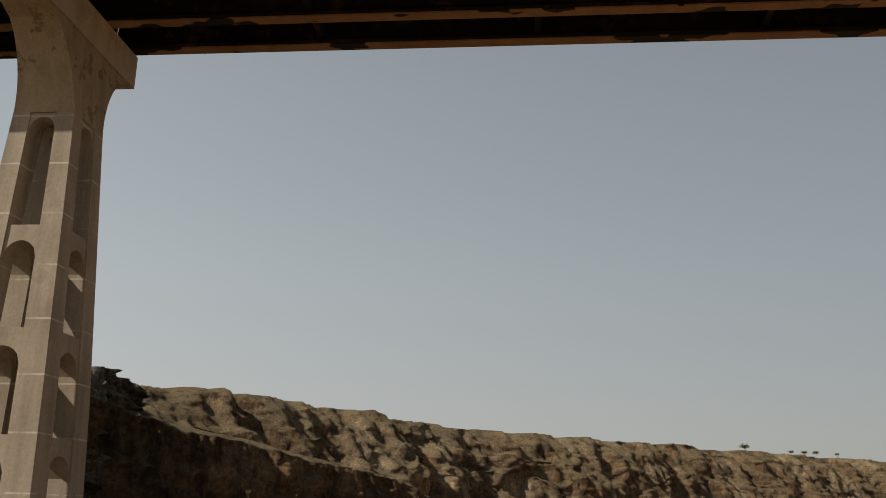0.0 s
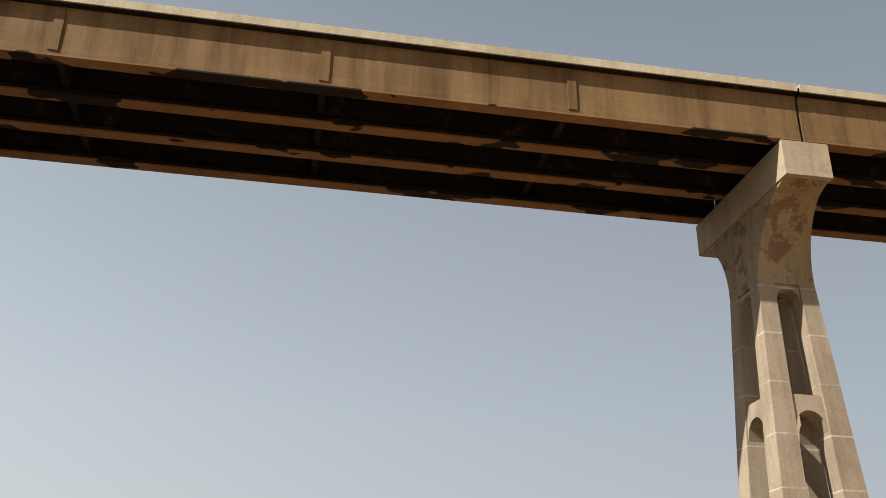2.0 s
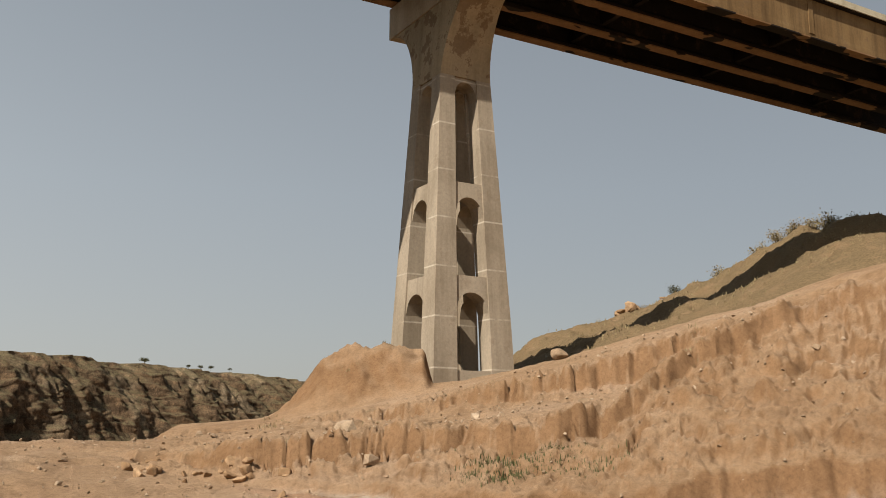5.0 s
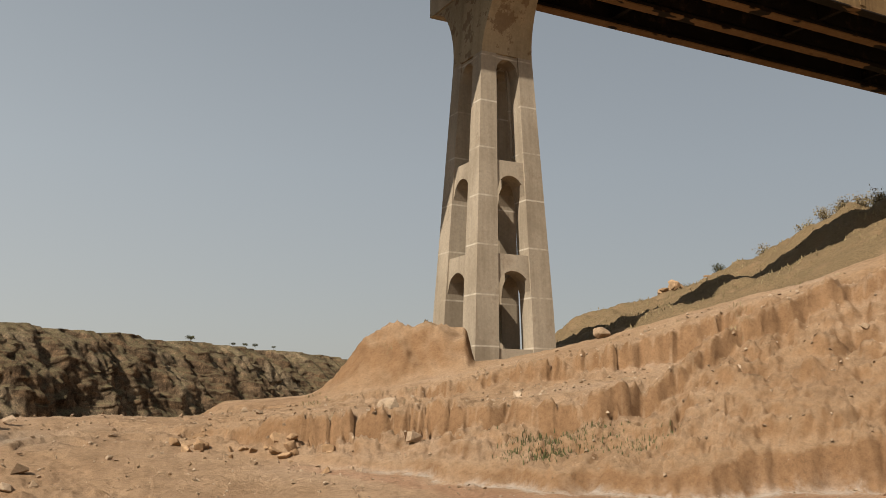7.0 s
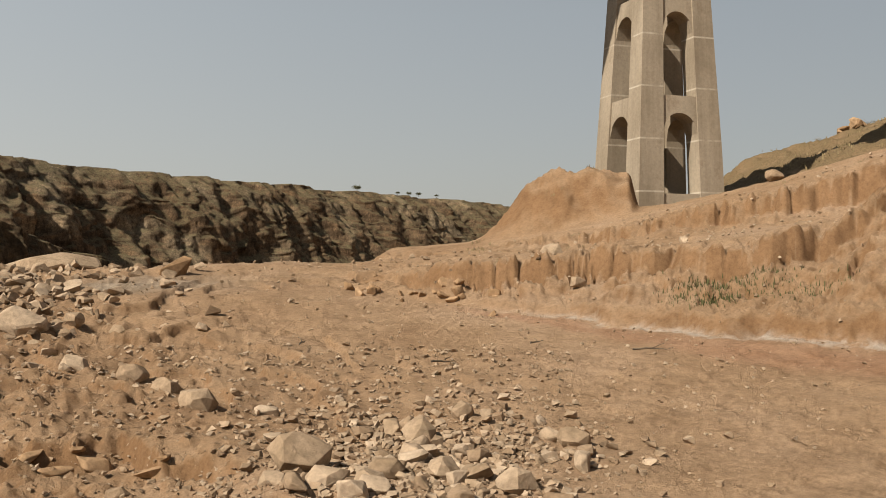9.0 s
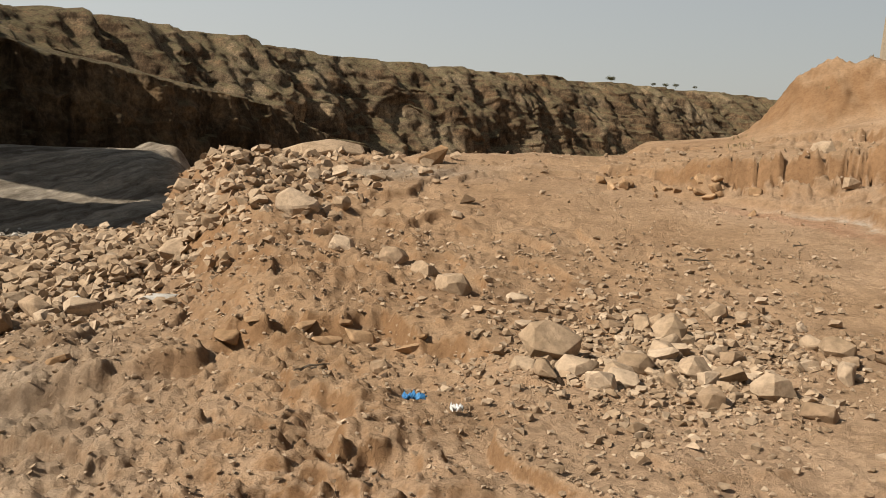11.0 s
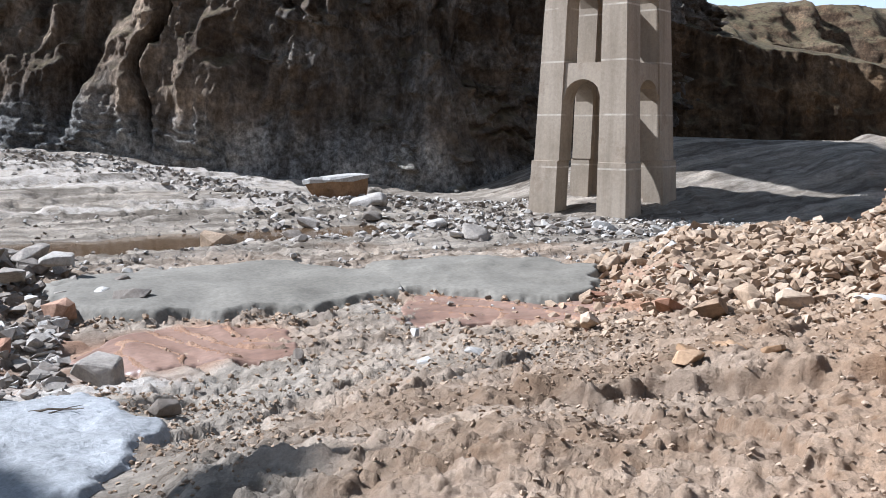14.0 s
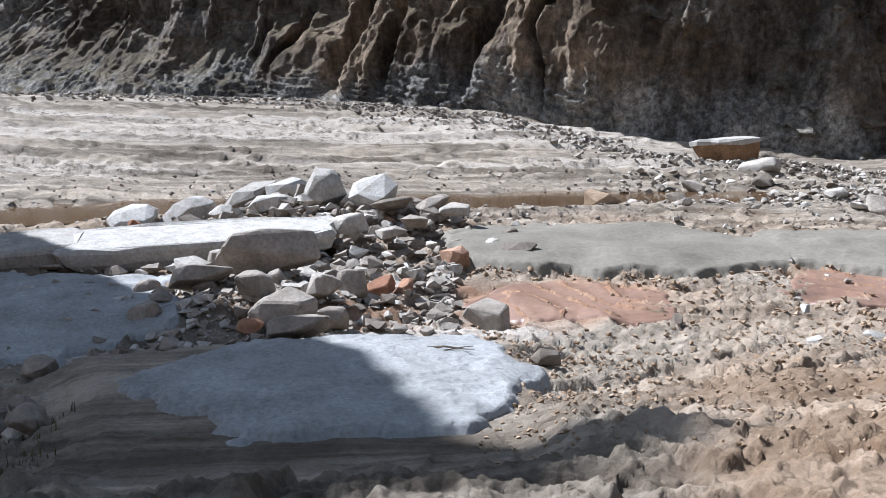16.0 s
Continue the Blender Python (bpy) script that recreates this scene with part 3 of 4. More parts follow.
# unseen wall added off to the left, its outline set by the foreground shadow
SHADOW_CASTER = [(x * 0.914 - q * 0.406, x * 0.406 + q * 0.914, 0.5, h) for x, q, h in ((-38, -3, 17), (-30, -2, 19), (-23.5, -1, 19.6), (-22.5, 1.2, 19.6), (-22.8, 3.1, 19.5), (-24, 5.6, 18.5), (-26, 7.5, 17.2), (-30, 8.3, 14.4), (-36, 9.5, 12), (-48, 6, 12))]
cliff("unseen_caster_cliff", SHADOW_CASTER, 0.5, CLIFF, "unseen clay wall added to shade the near ground", 2.2, 0.22, 70, 800, 6)

# ---- bridge ----
PX = (-16.72, 17.58)
PY = 29.4
CAPB, CAPT = EYE + 16.27, EYE + 17.65


def half(z):
    d = EYE + 12.0 - z
    return 1.17 + 0.053 * d - 0.014 * max(0.0, d - 8.4)


def pier(cx):
    root = tagged(new("bridge_pier"), "tall tapered concrete pier with arched slots", "bridge pier", "bridge piers")
    root.location = (cx, PY, 0)
    wall = 0.78
    top = EYE + 13.15
    for sx in (-1, 1):
        for sy in (-1, 1):
            rings = []
            for z in np.r_[-1.5, EYE - 1.25, EYE - 1.24, np.arange(EYE - 0.0, top, 1.8), top]:
                a = half(z) + (0.06 if z < EYE - 1.245 else 0)
                g = 0.43 * a
                pts = [(a, a), (g, a), (g, a - wall), (a - wall, a - wall), (a - wall, g), (a, g)]
                ring = [(sx * p, sy * q, z) for p, q in pts]
                rings.append(ring if sx * sy < 0 else ring[::-1])
            part("column", prism(bmesh.new(), rings), CONC, root)
    # cross beams with arched undersides
    for z0, z1, rise in ((EYE + 1.3, EYE + 2.1, 0.45), (EYE + 4.65, EYE + 5.5, 0.45), (EYE + 8.2, EYE + 9.0, 0.45), (EYE + 12.75, EYE + 13.3, 0.4)):
        for k in range(4):
            bm = bmesh.new()
            n = 10
            prof = []
            zm = (z0 + z1) / 2
            g = 0.43 * half(z0) + 0.01
            for i in range(n + 1):
                t = -1 + 2 * i / n
                prof.append((t * g, z0 - rise + (rise + 0.25) * math.sqrt(max(0, 1 - t * t))))
            prof += [(g, z1), (-g, z1)]
            rings = []
            for inset in (0.06, wall):
                rings.append([(u, -(half(w) - inset), w) for u, w in prof])
            prism(bm, rings)
            bmesh.ops.rotate(bm, verts=bm.verts, matrix=Matrix.Rotation(k * math.pi / 2, 3, "Z"))
            part("cross_beam", bm, CONC, root)
    # flared head
    bm = bmesh.new()
    rings = []
    z0, z1 = top, CAPB
    for i in range(13):
        t = i / 12
        hy = half(z0) + (3.35 - half(z0)) * (0.78 * (1 - math.sqrt(max(0, 1 - t * t))) + 0.22 * t ** 1.5)
        hx = half(z0) + (0.84 - half(z0)) * t
        z = z0 + (z1 - z0) * t
        rings.append([(-hx, -hy, z), (hx, -hy, z), (hx, hy, z), (-hx, hy, z)])
    part("flared_head", prism(bm, rings), HEADC, root, "flared head with peeled stained plaster")
    part("cap_beam", box(bmesh.new(), -0.9, 0.9, -3.6, 3.6, CAPB, CAPT), CAPC, root)
    return root


for cx in PX:
    pier(cx)

SPAN = PX[1] - PX[0]
GB, GT = CAPT + 0.08, EYE + 19.6
for cx in (PX[0] - SPAN / 2, (PX[0] + PX[1]) / 2, PX[1] + SPAN / 2):
    span = tagged(new("bridge_span"), "concrete girder bridge span seen from below", "bridge span", "bridge spans")
    span.location = (cx, PY, 0)
    L = SPAN / 2 - 0.06
    for gy_ in (-3.28, -1.1, 1.1, 3.28):
        # near outer girder stays brown; the others carry the painted under-deck shade
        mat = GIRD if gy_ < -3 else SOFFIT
        o = 0.14 * (gy_ > 3) - 0.14 * (gy_ < -3)
        web = [(-0.25, GB + 0.062), (0.25, GB + 0.062), (0.25, GB + 0.2), (o + 0.1, GB + 0.38), (o + 0.1, GT - 0.3), (o + 0.16, GT), (o - 0.16, GT), (o - 0.1, GT - 0.3), (o - 0.1, GB + 0.38), (-0.25, GB + 0.2)]
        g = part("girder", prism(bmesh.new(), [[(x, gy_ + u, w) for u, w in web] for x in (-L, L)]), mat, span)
        low = [(-0.25, GB), (0.25, GB), (0.253, GB + 0.06), (-0.253, GB + 0.06)]
        part("bottom_flange", prism(bmesh.new(), [[(x, gy_ + u, w) for u, w in low] for x in (-L, L)]), FLANGE, g, "spalled brown bottom flange")
    for k in (-1, 0, 1):
        for gy_ in (-2.19, 0, 2.19):
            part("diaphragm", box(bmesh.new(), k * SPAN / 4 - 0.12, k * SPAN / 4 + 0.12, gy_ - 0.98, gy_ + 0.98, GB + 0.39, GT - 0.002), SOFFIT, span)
        for sg in (-1, 1):
            y0, y1 = sorted((sg * 3.5, sg * 3.57))
            part("stiffener", box(bmesh.new(), k * SPAN / 4 - 0.16, k * SPAN / 4 + 0.16, y0, y1, GB + 0.2, GT - 0.02), GIRD, span)
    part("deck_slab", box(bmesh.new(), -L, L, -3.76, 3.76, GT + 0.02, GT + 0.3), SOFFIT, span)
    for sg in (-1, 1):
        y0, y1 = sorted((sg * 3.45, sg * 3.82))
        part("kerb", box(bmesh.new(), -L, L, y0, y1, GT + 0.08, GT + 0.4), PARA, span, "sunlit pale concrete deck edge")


# ---- stones ----
rng = np.random.RandomState(11)


def hull(points):
    bm = bmesh.new()
    for p in points:
        bm.verts.new(p)
    out = bmesh.ops.convex_hull(bm, input=bm.verts)
    bmesh.ops.delete(bm, geom=[v for v in bm.verts if not v.link_faces], context="VERTS")
    return bm


def rock_mesh(name, n, size, blocky, worn, mat):
    """A broken stone: the hull of n points, with its edges worn."""
    p = rng.normal(size=(n, 3))
    p /= np.linalg.norm(p, axis=1, keepdims=True)
    p = np.sign(p) * np.abs(p) ** blocky
    p *= rng.uniform(0.85, 1.1, (n, 1)) * np.array(size) / 2 / np.abs(p).max(0)
    bm = hull(p.tolist())
    bmesh.ops.bevel(bm, geom=list(bm.edges), offset=worn * min(size), segments=1, affect="EDGES", clamp_overlap=True)
    bmesh.ops.triangulate(bm, faces=bm.faces)
    me = bpy.data.meshes.new(name)
    bm.to_mesh(me)
    bm.free()
    me.materials.append(mat)
    return me


BLOCKS = {m.name: [rock_mesh("stone", 16, (1, rng.uniform(0.6, 0.95), rng.uniform(0.35, 0.75)), 0.7, 0.05, m) for _ in range(9)] for m in (TAN_ROCK, GREY_ROCK, RED_ROCK, PALE_ROCK, CLOD)}
ROUND = {m.name: [rock_mesh("boulder", 34, (1, rng.uniform(0.7, 0.95), rng.uniform(0.6, 0.8)), 1.0, 0.04, m) for _ in range(4)] for m in (TAN_ROCK, GREY_ROCK, PALE_ROCK)}


def stone(a, r, size, mat, label, group, rounded=False, sink=0.22, lift=0.0, flat=1.0, spin=None, name="stone", category="stone"):
    me = (ROUND if rounded else BLOCKS)[mat.name][rng.randint(4 if rounded else 9)]
    ob = new(name, me)
    x, y = polar(a, r)
    tilt = 0 if flat < 0.5 else 22
    ob.rotation_euler = [radians(v) for v in (rng.uniform(-tilt, tilt), rng.uniform(-tilt, tilt), rng.uniform(0, 360) if spin is None else spin)]
    ob.scale = (size, size, size * flat)
    zs = [v.co.z for v in me.vertices]
    ob.location = (x, y, on_ground(x, y) - min(zs) * size * flat * (1 - sink) * 0.95 + lift)
    return tagged(ob, label, category, group)


# rubble heap at the edge of the bench
for k in range(95):
    a = rng.uniform(-31, -5)
    r = rng.uniform(12.5, 22.0) + 0.05 * (a + 15)
    big = rng.rand() ** 2.5
    red = a < -24 and r < 19 and rng.rand() < 0.5
    stone(a, r, 0.16 + 0.42 * big, RED_ROCK if red else TAN_ROCK, "angular reddish stone in the rubble heap" if red else "angular tan stone in the rubble heap", "rubble heap stones", lift=0.04 * rng.rand())
stone(-25.9, 18.6, 0.62, PALE_ROCK, "pale squared sandstone block in the rubble heap", "pale blocks", spin=20)
stone(-14.4, 12.6, 0.5, PALE_ROCK, "flat pale stone below the rubble heap", "pale blocks", flat=0.45)
stone(-19.1, 13.2, 0.26, PALE_ROCK, "small pale stone below the rubble heap", "pale blocks")
stone(-6.4, 13.6, 0.75, TAN_ROCK, "brown cracked boulder on the rubble heap", "boulders on the bench")
stone(-3.6, 13.8, 0.36, TAN_ROCK, "round grey-brown stone on the rubble heap", "boulders on the bench", True)
stone(-4.8, 23.0, 2.5, TAN_ROCK, "low pale hump of rock on the bench rim", "boulders on the bench", True, sink=0.6, flat=0.4)
stone(-22.0, 23.5, 1.9, PALE_ROCK, "long flat pale slab behind the rubble heap", "pale blocks", flat=0.3, spin=10)
# boulders beside the near knoll
for a, r, size in ((9.7, 7.0, 0.50), (11.2, 6.6, 0.36), (14.8, 7.0, 0.3), (23, 6.5, 0.34), (19.4, 9.0, 0.3), (26.3, 8.0, 0.3), (-3.6, 11.6, 0.4), (8.0, 6.7, 0.30), (16.8, 8.2, 0.4), (18.5, 7.0, 0.3), (13.9, 6.6, 0.3), (-1.0, 7.2, 0.22), (3.4, 9.6, 0.42), (1.6, 10.4, 0.4), (-0.4, 11.2, 0.45), (20.5, 7.4, 0.28)):
    stone(a, r, size, TAN_ROCK, "rounded tan boulder half sunk in mud", "boulders beside the knoll", True, sink=0.45, name="boulder", category="boulder")
for k in range(60):
    a, r = rng.normal(17, 5.5), rng.normal(7.4, 0.9)
    stone(min(a, 27), max(r, 5.4), 0.10 + 0.2 * rng.rand() ** 2, TAN_ROCK, "small broken tan stone in loose mud", "loose stones beside the knoll")
for k in range(16):
    a, r = rng.uniform(-12, 22), rng.uniform(9, 20)
    stone(a, r, 0.06 + 0.16 * rng.rand() ** 2, TAN_ROCK, "small tan stone on the bench", "stones on the bench")
stone(1.9, 19.2, 0.7, CLOD, "dark jagged rock on the bench", "boulders on the bench")
for k in range(20):
    a = rng.uniform(-27, 4)
    stone(a, np.interp(a, [-27, -14, -4, 4], [8.2, 8.8, 8.4, 7.6]) + rng.normal(0, 0.25), 0.14 + 0.26 * rng.rand(), CLOD, "dark clod of dried mud on a broken edge", "mud clods", sink=0.6, flat=0.55, name="mud_clod", category="mud clod")
for k in range(30):
    a = rng.uniform(12, 22)
    r = np.interp(a, [12, 22], [17.9, 15.4]) + rng.normal(0.1, 0.35)
    stone(a, r, 0.1 + 0.28 * rng.rand() ** 1.5, CLOD, "dark clod fallen from the bank", "mud clods", sink=0.35, name="mud_clod", category="mud clod")
stone(24.7, 17.6, 0.5, TAN_ROCK, "brown boulder on the lip of the bank", "boulders on the bench", True)
stone(37.6, 26.2, 0.62, TAN_ROCK, "round tan boulder on the upper ledge", "boulders on the bench", True)
for k in range(16):
    a = rng.uniform(14, 54)
    stone(a, rng.uniform(15.5, 25), 0.10 + 0.28 * rng.rand() ** 2.5, TAN_ROCK, "pale stone lying on the earth bank", "stones on the bank")
for k in range(16):
    a = rng.uniform(34.5, 47)
    stone(a, rng.normal(62, 0.8), 0.5 + 0.9 * rng.rand() ** 2, CLOD, "dark weathered rock on the hill crest", "rocks on the hill crest", sink=0.35)
# stones round the foot of the pier in the stream
for k in range(46):
    a, r = rng.uniform(-50, -22), rng.normal(28.6, 1.6)
    stone(a, r, 0.25 + 0.75 * rng.rand() ** 2, GREY_ROCK, "flat grey stone at the foot of the pier", "stones at the pier foot", flat=0.7)
perched = tagged(new("rock"), "large brown rock with a flat pale top below the cliff", "rock", "rocks below the cliff")
perched.location = (*polar(-45.9, 37), on_ground(*polar(-45.9, 37)) + 0.1)
perched.rotation_euler = (0, radians(-5), radians(44))
ring_t = np.linspace(0, 2 * math.pi, 14, endpoint=False)
wob = 1 + 0.16 * rng.normal(size=14)
part("base", prism(bmesh.new(), [[(k * 1.05 * w * math.cos(t) + o, k * 0.7 * w * math.sin(t), z + 0.08 * rng.normal() * (k < 0.9)) for t, w in zip(ring_t, wob)] for k, z, o in ((0.55, -0.4, 0.25), (0.8, 0.0, 0.15), (0.95, 0.35, 0.05), (1.0, 0.62, 0))]), CLOD, perched)
part("flat_top", prism(bmesh.new(), [[(k * 1.12 * w * math.cos(t), k * 0.74 * w * math.sin(t), z + 0.03 * rng.normal()) for t, w in zip(ring_t, wob)] for k, z in ((0.99, 0.6), (1.0, 0.72), (0.88, 0.8))]), PALE_ROCK, perched, "flat pale weathered top")
stone(-53.3, 25.2, 1.05, TAN_ROCK, "dark brown rock beside the shallow water", "rocks below the cliff")
stone(-44.0, 34, 1.5, GREY_ROCK, "pale grey rock below the cliff", "rocks below the cliff", flat=0.6)
for a, r, size in ((-37.6, 11.6, 0.36), (-41.0, 11.5, 0.3)):
    stone(a, r, size, PALE_ROCK, "white broken block lying on gravel", "pale blocks", flat=0.5)
for k in range(10):
    a, r = rng.uniform(-58, -30), rng.uniform(9, 26)
    stone(a, r, 0.10 + 0.25 * rng.rand() ** 2, GREY_ROCK, "small grey stone on the stream flat", "stones on the stream flat")
# heap of broken blocks by the stream
for a, r, size, fl in ((-66.2, 19.4, 1.0, 0.6), (-65.0, 18.4, 0.9, 0.6), (-63.6, 20.5, 0.9, 0.6), (-68.8, 17.6, 0.8, 0.7), (-66.6, 17.2, 0.75, 0.5),
                       (-74.2, 14.2, 1.7, 0.75), (-78.2, 13.6, 1.0, 0.5), (-75.0, 12.5, 0.62, 1.0), (-73.2, 12.0, 0.85, 0.8), (-70.8, 12.6, 0.55, 1.0), (-70.2, 11.4, 0.6, 0.8), (-80.6, 13.2, 0.6, 0.8), (-76.6, 15.4, 0.6, 0.9), (-72.6, 10.4, 0.8, 0.5), (-62.4, 19.4, 0.7, 0.6)):
    stone(a, r, size * (1.1 if r > 16 else 1.0), GREY_ROCK, "broken grey block heaped beside the stream", "blocks heaped by the stream", flat=fl, lift=0.3 if r > 16 else 0.1)
for k in range(36):
    t = rng.rand()
    a, r = -84 + 24 * t + rng.normal(0, 2.2), 13.8 + rng.normal(0, 1.6) + 4.5 * (rng.rand() < 0.35)
    if r < 10.6:
        continue
    stone(a, r, 0.25 + 0.5 * rng.rand() ** 2, GREY_ROCK if rng.rand() < 0.7 else RED_ROCK, "small grey stone in the heap by the stream", "small stones by the stream")
for k in range(8):
    stone(rng.uniform(-91, -87.2), rng.uniform(8, 10.5), 0.2 + 0.35 * rng.rand(), GREY_ROCK, "dark grey stone in the shade", "stones in the shade", True)


for a, r, size, fl in ((-67.4, 20.2, 1.35, 0.85), (-70.2, 20.8, 1.5, 0.8), (-72.0, 22.4, 1.7, 0.7), (-75.0, 22.6, 1.8, 0.5), (-78.4, 22.2, 1.5, 0.5), (-73.6, 20.6, 1.0, 0.6), (-81.5, 21.8, 1.2, 0.5), (-76.4, 20.4, 0.8, 0.6)):
    stone(a, r, size, PALE_ROCK, "big pale weathered boulder heaped beside the stream", "boulders heaped by the stream", True, flat=fl, sink=0.3, name="boulder", category="boulder")


# ---- rock sheets ----
def sheet(name, a0, a1, r0, r1, thick, mat, label, seed, dome=0.0, category="rock slab", ragged=0.34, relief=1.0):
    """A ragged slab of rock that lies on the ground, with a rounded rim."""
    A, Q = np.meshgrid(np.linspace(a0, a1, 150), np.linspace(r0, r1, 90))
    u, v = (2 * A - a0 - a1) / (a1 - a0), (2 * Q - r0 - r1) / (r1 - r0)
    x, y = Q * np.sin(np.radians(A)), Q * np.cos(np.radians(A))
    e = (np.abs(u) ** 2.4 + np.abs(v) ** 2.4) ** (1 / 2.4) + ragged * fbm(x / 1.4 + seed, y / 1.4, 6)
    k = step(0.9, 0.8, e) * step(1.0, 0.93, np.abs(u)) * step(1.0, 0.93, np.abs(v))
    z = ground_z(x, y)
    ker = np.ones(15) / 15
    for axis in (0, 1):
        z = np.apply_along_axis(lambda q: np.convolve(np.pad(q, 7, "edge"), ker, "valid"), axis, z)
    zg = ground_z(x, y) - 0.06
    z = zg * (1 - k) + k * (z + thick) + dome * k * (1 - np.clip(e, 0, 1) ** 2) + relief * 0.02 * fbm(x * 4, y * 4, 5) - relief * 0.014 * step(0.2, 0.7, vnoise(x * 11, y * 11))
    return tagged(grid_mesh(name, np.stack([x, y, z], -1), mat), label, category)


sheet("rock_slab", -84, -56.5, 6.5, 10.6, 0.05, SLAB, "pale blue-grey gritty rock slab in the shade", 3.0, 0.05, ragged=0.27)
sheet("rock_slab", -96, -79, 10.6, 16.6, 0.10, SLAB, "grey rock sheet beside the heap of blocks", 8.0, 0.05, ragged=0.22)
sheet("silt_sheet", -65, -41.5, 14.8, 21, 0.13, SHEET, "smooth dried grey silt sheet with a broken lip", 5.0, 0.08, "silt sheet", 0.15, 0.35)
sheet("silt_sheet", -45, -28.0, 16.0, 21.5, 0.13, SHEET, "smooth dried grey silt sheet beside a red puddle", 6.5, 0.08, "silt sheet", 0.15, 0.35)


WET = simple("wet_red_mud", (0.17, 0.10, 0.068), (0.25, 0.16, 0.115), 0.8, 0.4, 0.25, 0.01, 12)
sheet("mud_puddle", -63.5, -48.5, 11.7, 15.1, 0.025, WET, "smooth wet red mud of a drying puddle", 2.0, 0.0, "puddle", 0.22, 0.15)
sheet("mud_puddle", -43.5, -26.8, 14.2, 16.9, 0.025, WET, "smooth wet red mud beside a silt sheet", 9.0, 0.0, "puddle", 0.22, 0.15)


def long_slab(a, r, size, turn, label):
    n = 26
    lx, ly, lz = size
    rim = [(lx / 2 * math.copysign(abs(math.cos(t)) ** 0.45, math.cos(t)) * (1 + 0.06 * rng.normal()), ly / 2 * math.copysign(abs(math.sin(t)) ** 0.6, math.sin(t)) * (1 + 0.07 * rng.normal())) for t in np.linspace(0, 2 * math.pi, n, endpoint=False)]
    rings = [[(px * k, py * k, z + 0.02 * rng.normal() * (k < 1)) for px, py in rim] for k, z in ((0.86, 0), (0.96, lz * 0.3), (1.0, lz * 0.8), (0.97, lz * 0.97), (0.9, lz))]
    ob = mesh_ob("stone_slab", prism(bmesh.new(), rings), PALE_ROCK)
    x, y = polar(a, r)
    ob.location, ob.rotation_euler = (x, y, on_ground(x, y) + 0.02), (radians(4), radians(-2), radians(turn))
    return tagged(ob, label, "stone slab", "pale slabs by the stream")


long_slab(-77.6, 17.2, (5.0, 1.9, 0.42), 76, "long white sandstone slab resting on blocks")
long_slab(-87.6, 17.8, (2.4, 1.7, 0.40), 88, "broken white sandstone slab beside the stream")

# ---- water ----
wmat, wnt, wb, wgeo = material("brown_water")
wb.inputs["Base Color"].default_value = (0.09, 0.055, 0.028, 1)
wb.inputs["Roughness"].default_value = 0.08
bump(wnt, wb, noise_tex(wnt, wgeo.outputs["Position"], 3.0, 4), 0.15, 0.02)
A, Q = np.meshgrid(np.radians(np.linspace(-92, -40, 60)), np.linspace(23.5, 31, 10))
tagged(grid_mesh("water", np.stack([Q * np.sin(A), Q * np.cos(A), 0 * A - 0.0], -1), wmat), "shallow muddy brown stream water", "water", kind="structure")


# ---- gravel and clods ----
def gravel(name, count, place, sizes, mat, label, seed):
    """Thousands of little stones in one mesh."""
    g = np.random.RandomState(seed)
    temps = []
    for _ in range(8):
        p = g.normal(size=(9, 3))
        p /= np.linalg.norm(p, axis=1, keepdims=True)
        bm = hull((p * (0.5, 0.42, 0.33)).tolist())
        bm.verts.index_update()
        temps.append((np.array([v.co[:] for v in bm.verts]), [[v.index for v in f.verts] for f in bm.faces]))
        bm.free()
    a, r = place(g, count)
    x, y = r * np.sin(np.radians(a)), r * np.cos(np.radians(a))
    z = ground_z(x, y)
    size = sizes[0] + (sizes[1] - sizes[0]) * g.rand(count) ** 3
    size = size * np.clip(r / 9, 0.6, 2.2)
    th = g.uniform(0, 2 * math.pi, count)
    verts, faces, base = [], [], 0
    for i in range(count):
        tv, tf = temps[i % 8]
        c, s_ = math.cos(th[i]), math.sin(th[i])
        w = tv * size[i]
        verts.append(np.stack([x[i] + c * w[:, 0] - s_ * w[:, 1], y[i] + s_ * w[:, 0] + c * w[:, 1], z[i] + 0.18 * size[i] + w[:, 2]], -1))
        faces += [[base + j for j in f] for f in tf]
        base += len(tv)
    me = bpy.data.meshes.new(name)
    me.from_pydata(np.concatenate(verts).tolist(), [], faces)
    me.materials.append(mat)
    return tagged(new(name, me), label, "gravel", kind="stuff")


def at_pile(g, n):
    a = g.normal(-17, 6.5, n)
    return a, np.clip(g.normal(16.8, 2.6, n) + 0.04 * (a + 15), 11.5, 22)


def at_knoll(g, n):
    return g.uniform(-36, 26, n), 3.6 + 9 * g.rand(n) ** 1.15


def at_spill(g, n):
    return g.normal(16, 6.5, n), np.clip(g.normal(7.2, 1.1, n), 4, 11)


def at_flat(g, n):
    a, r = g.uniform(-62, -26, n), 5 + 13 * g.rand(n)
    wet = np.minimum(np.hypot((a + 56.5) / 7.5, (r - 13.3) / 1.7), np.hypot((a + 35) / 8, (r - 15.6) / 1.4)) < 1
    return a, np.where(wet & (g.rand(n) < 0.93), r - 4.4, r)


def at_bench(g, n):
    return g.uniform(-10, 55, n), 8 + 17 * g.rand(n)


def at_stream(g, n):
    return g.uniform(-92, -22, n), 15 + 17 * g.rand(n)


def at_heap(g, n):
    return np.minimum(g.normal(-73, 8, n), -62.5 - g.rand(n)), np.maximum(g.normal(13.5, 1.8, n), 10.4)


def at_high_heap(g, n):
    return g.normal(-69, 5, n), g.normal(20.3, 1.8, n)


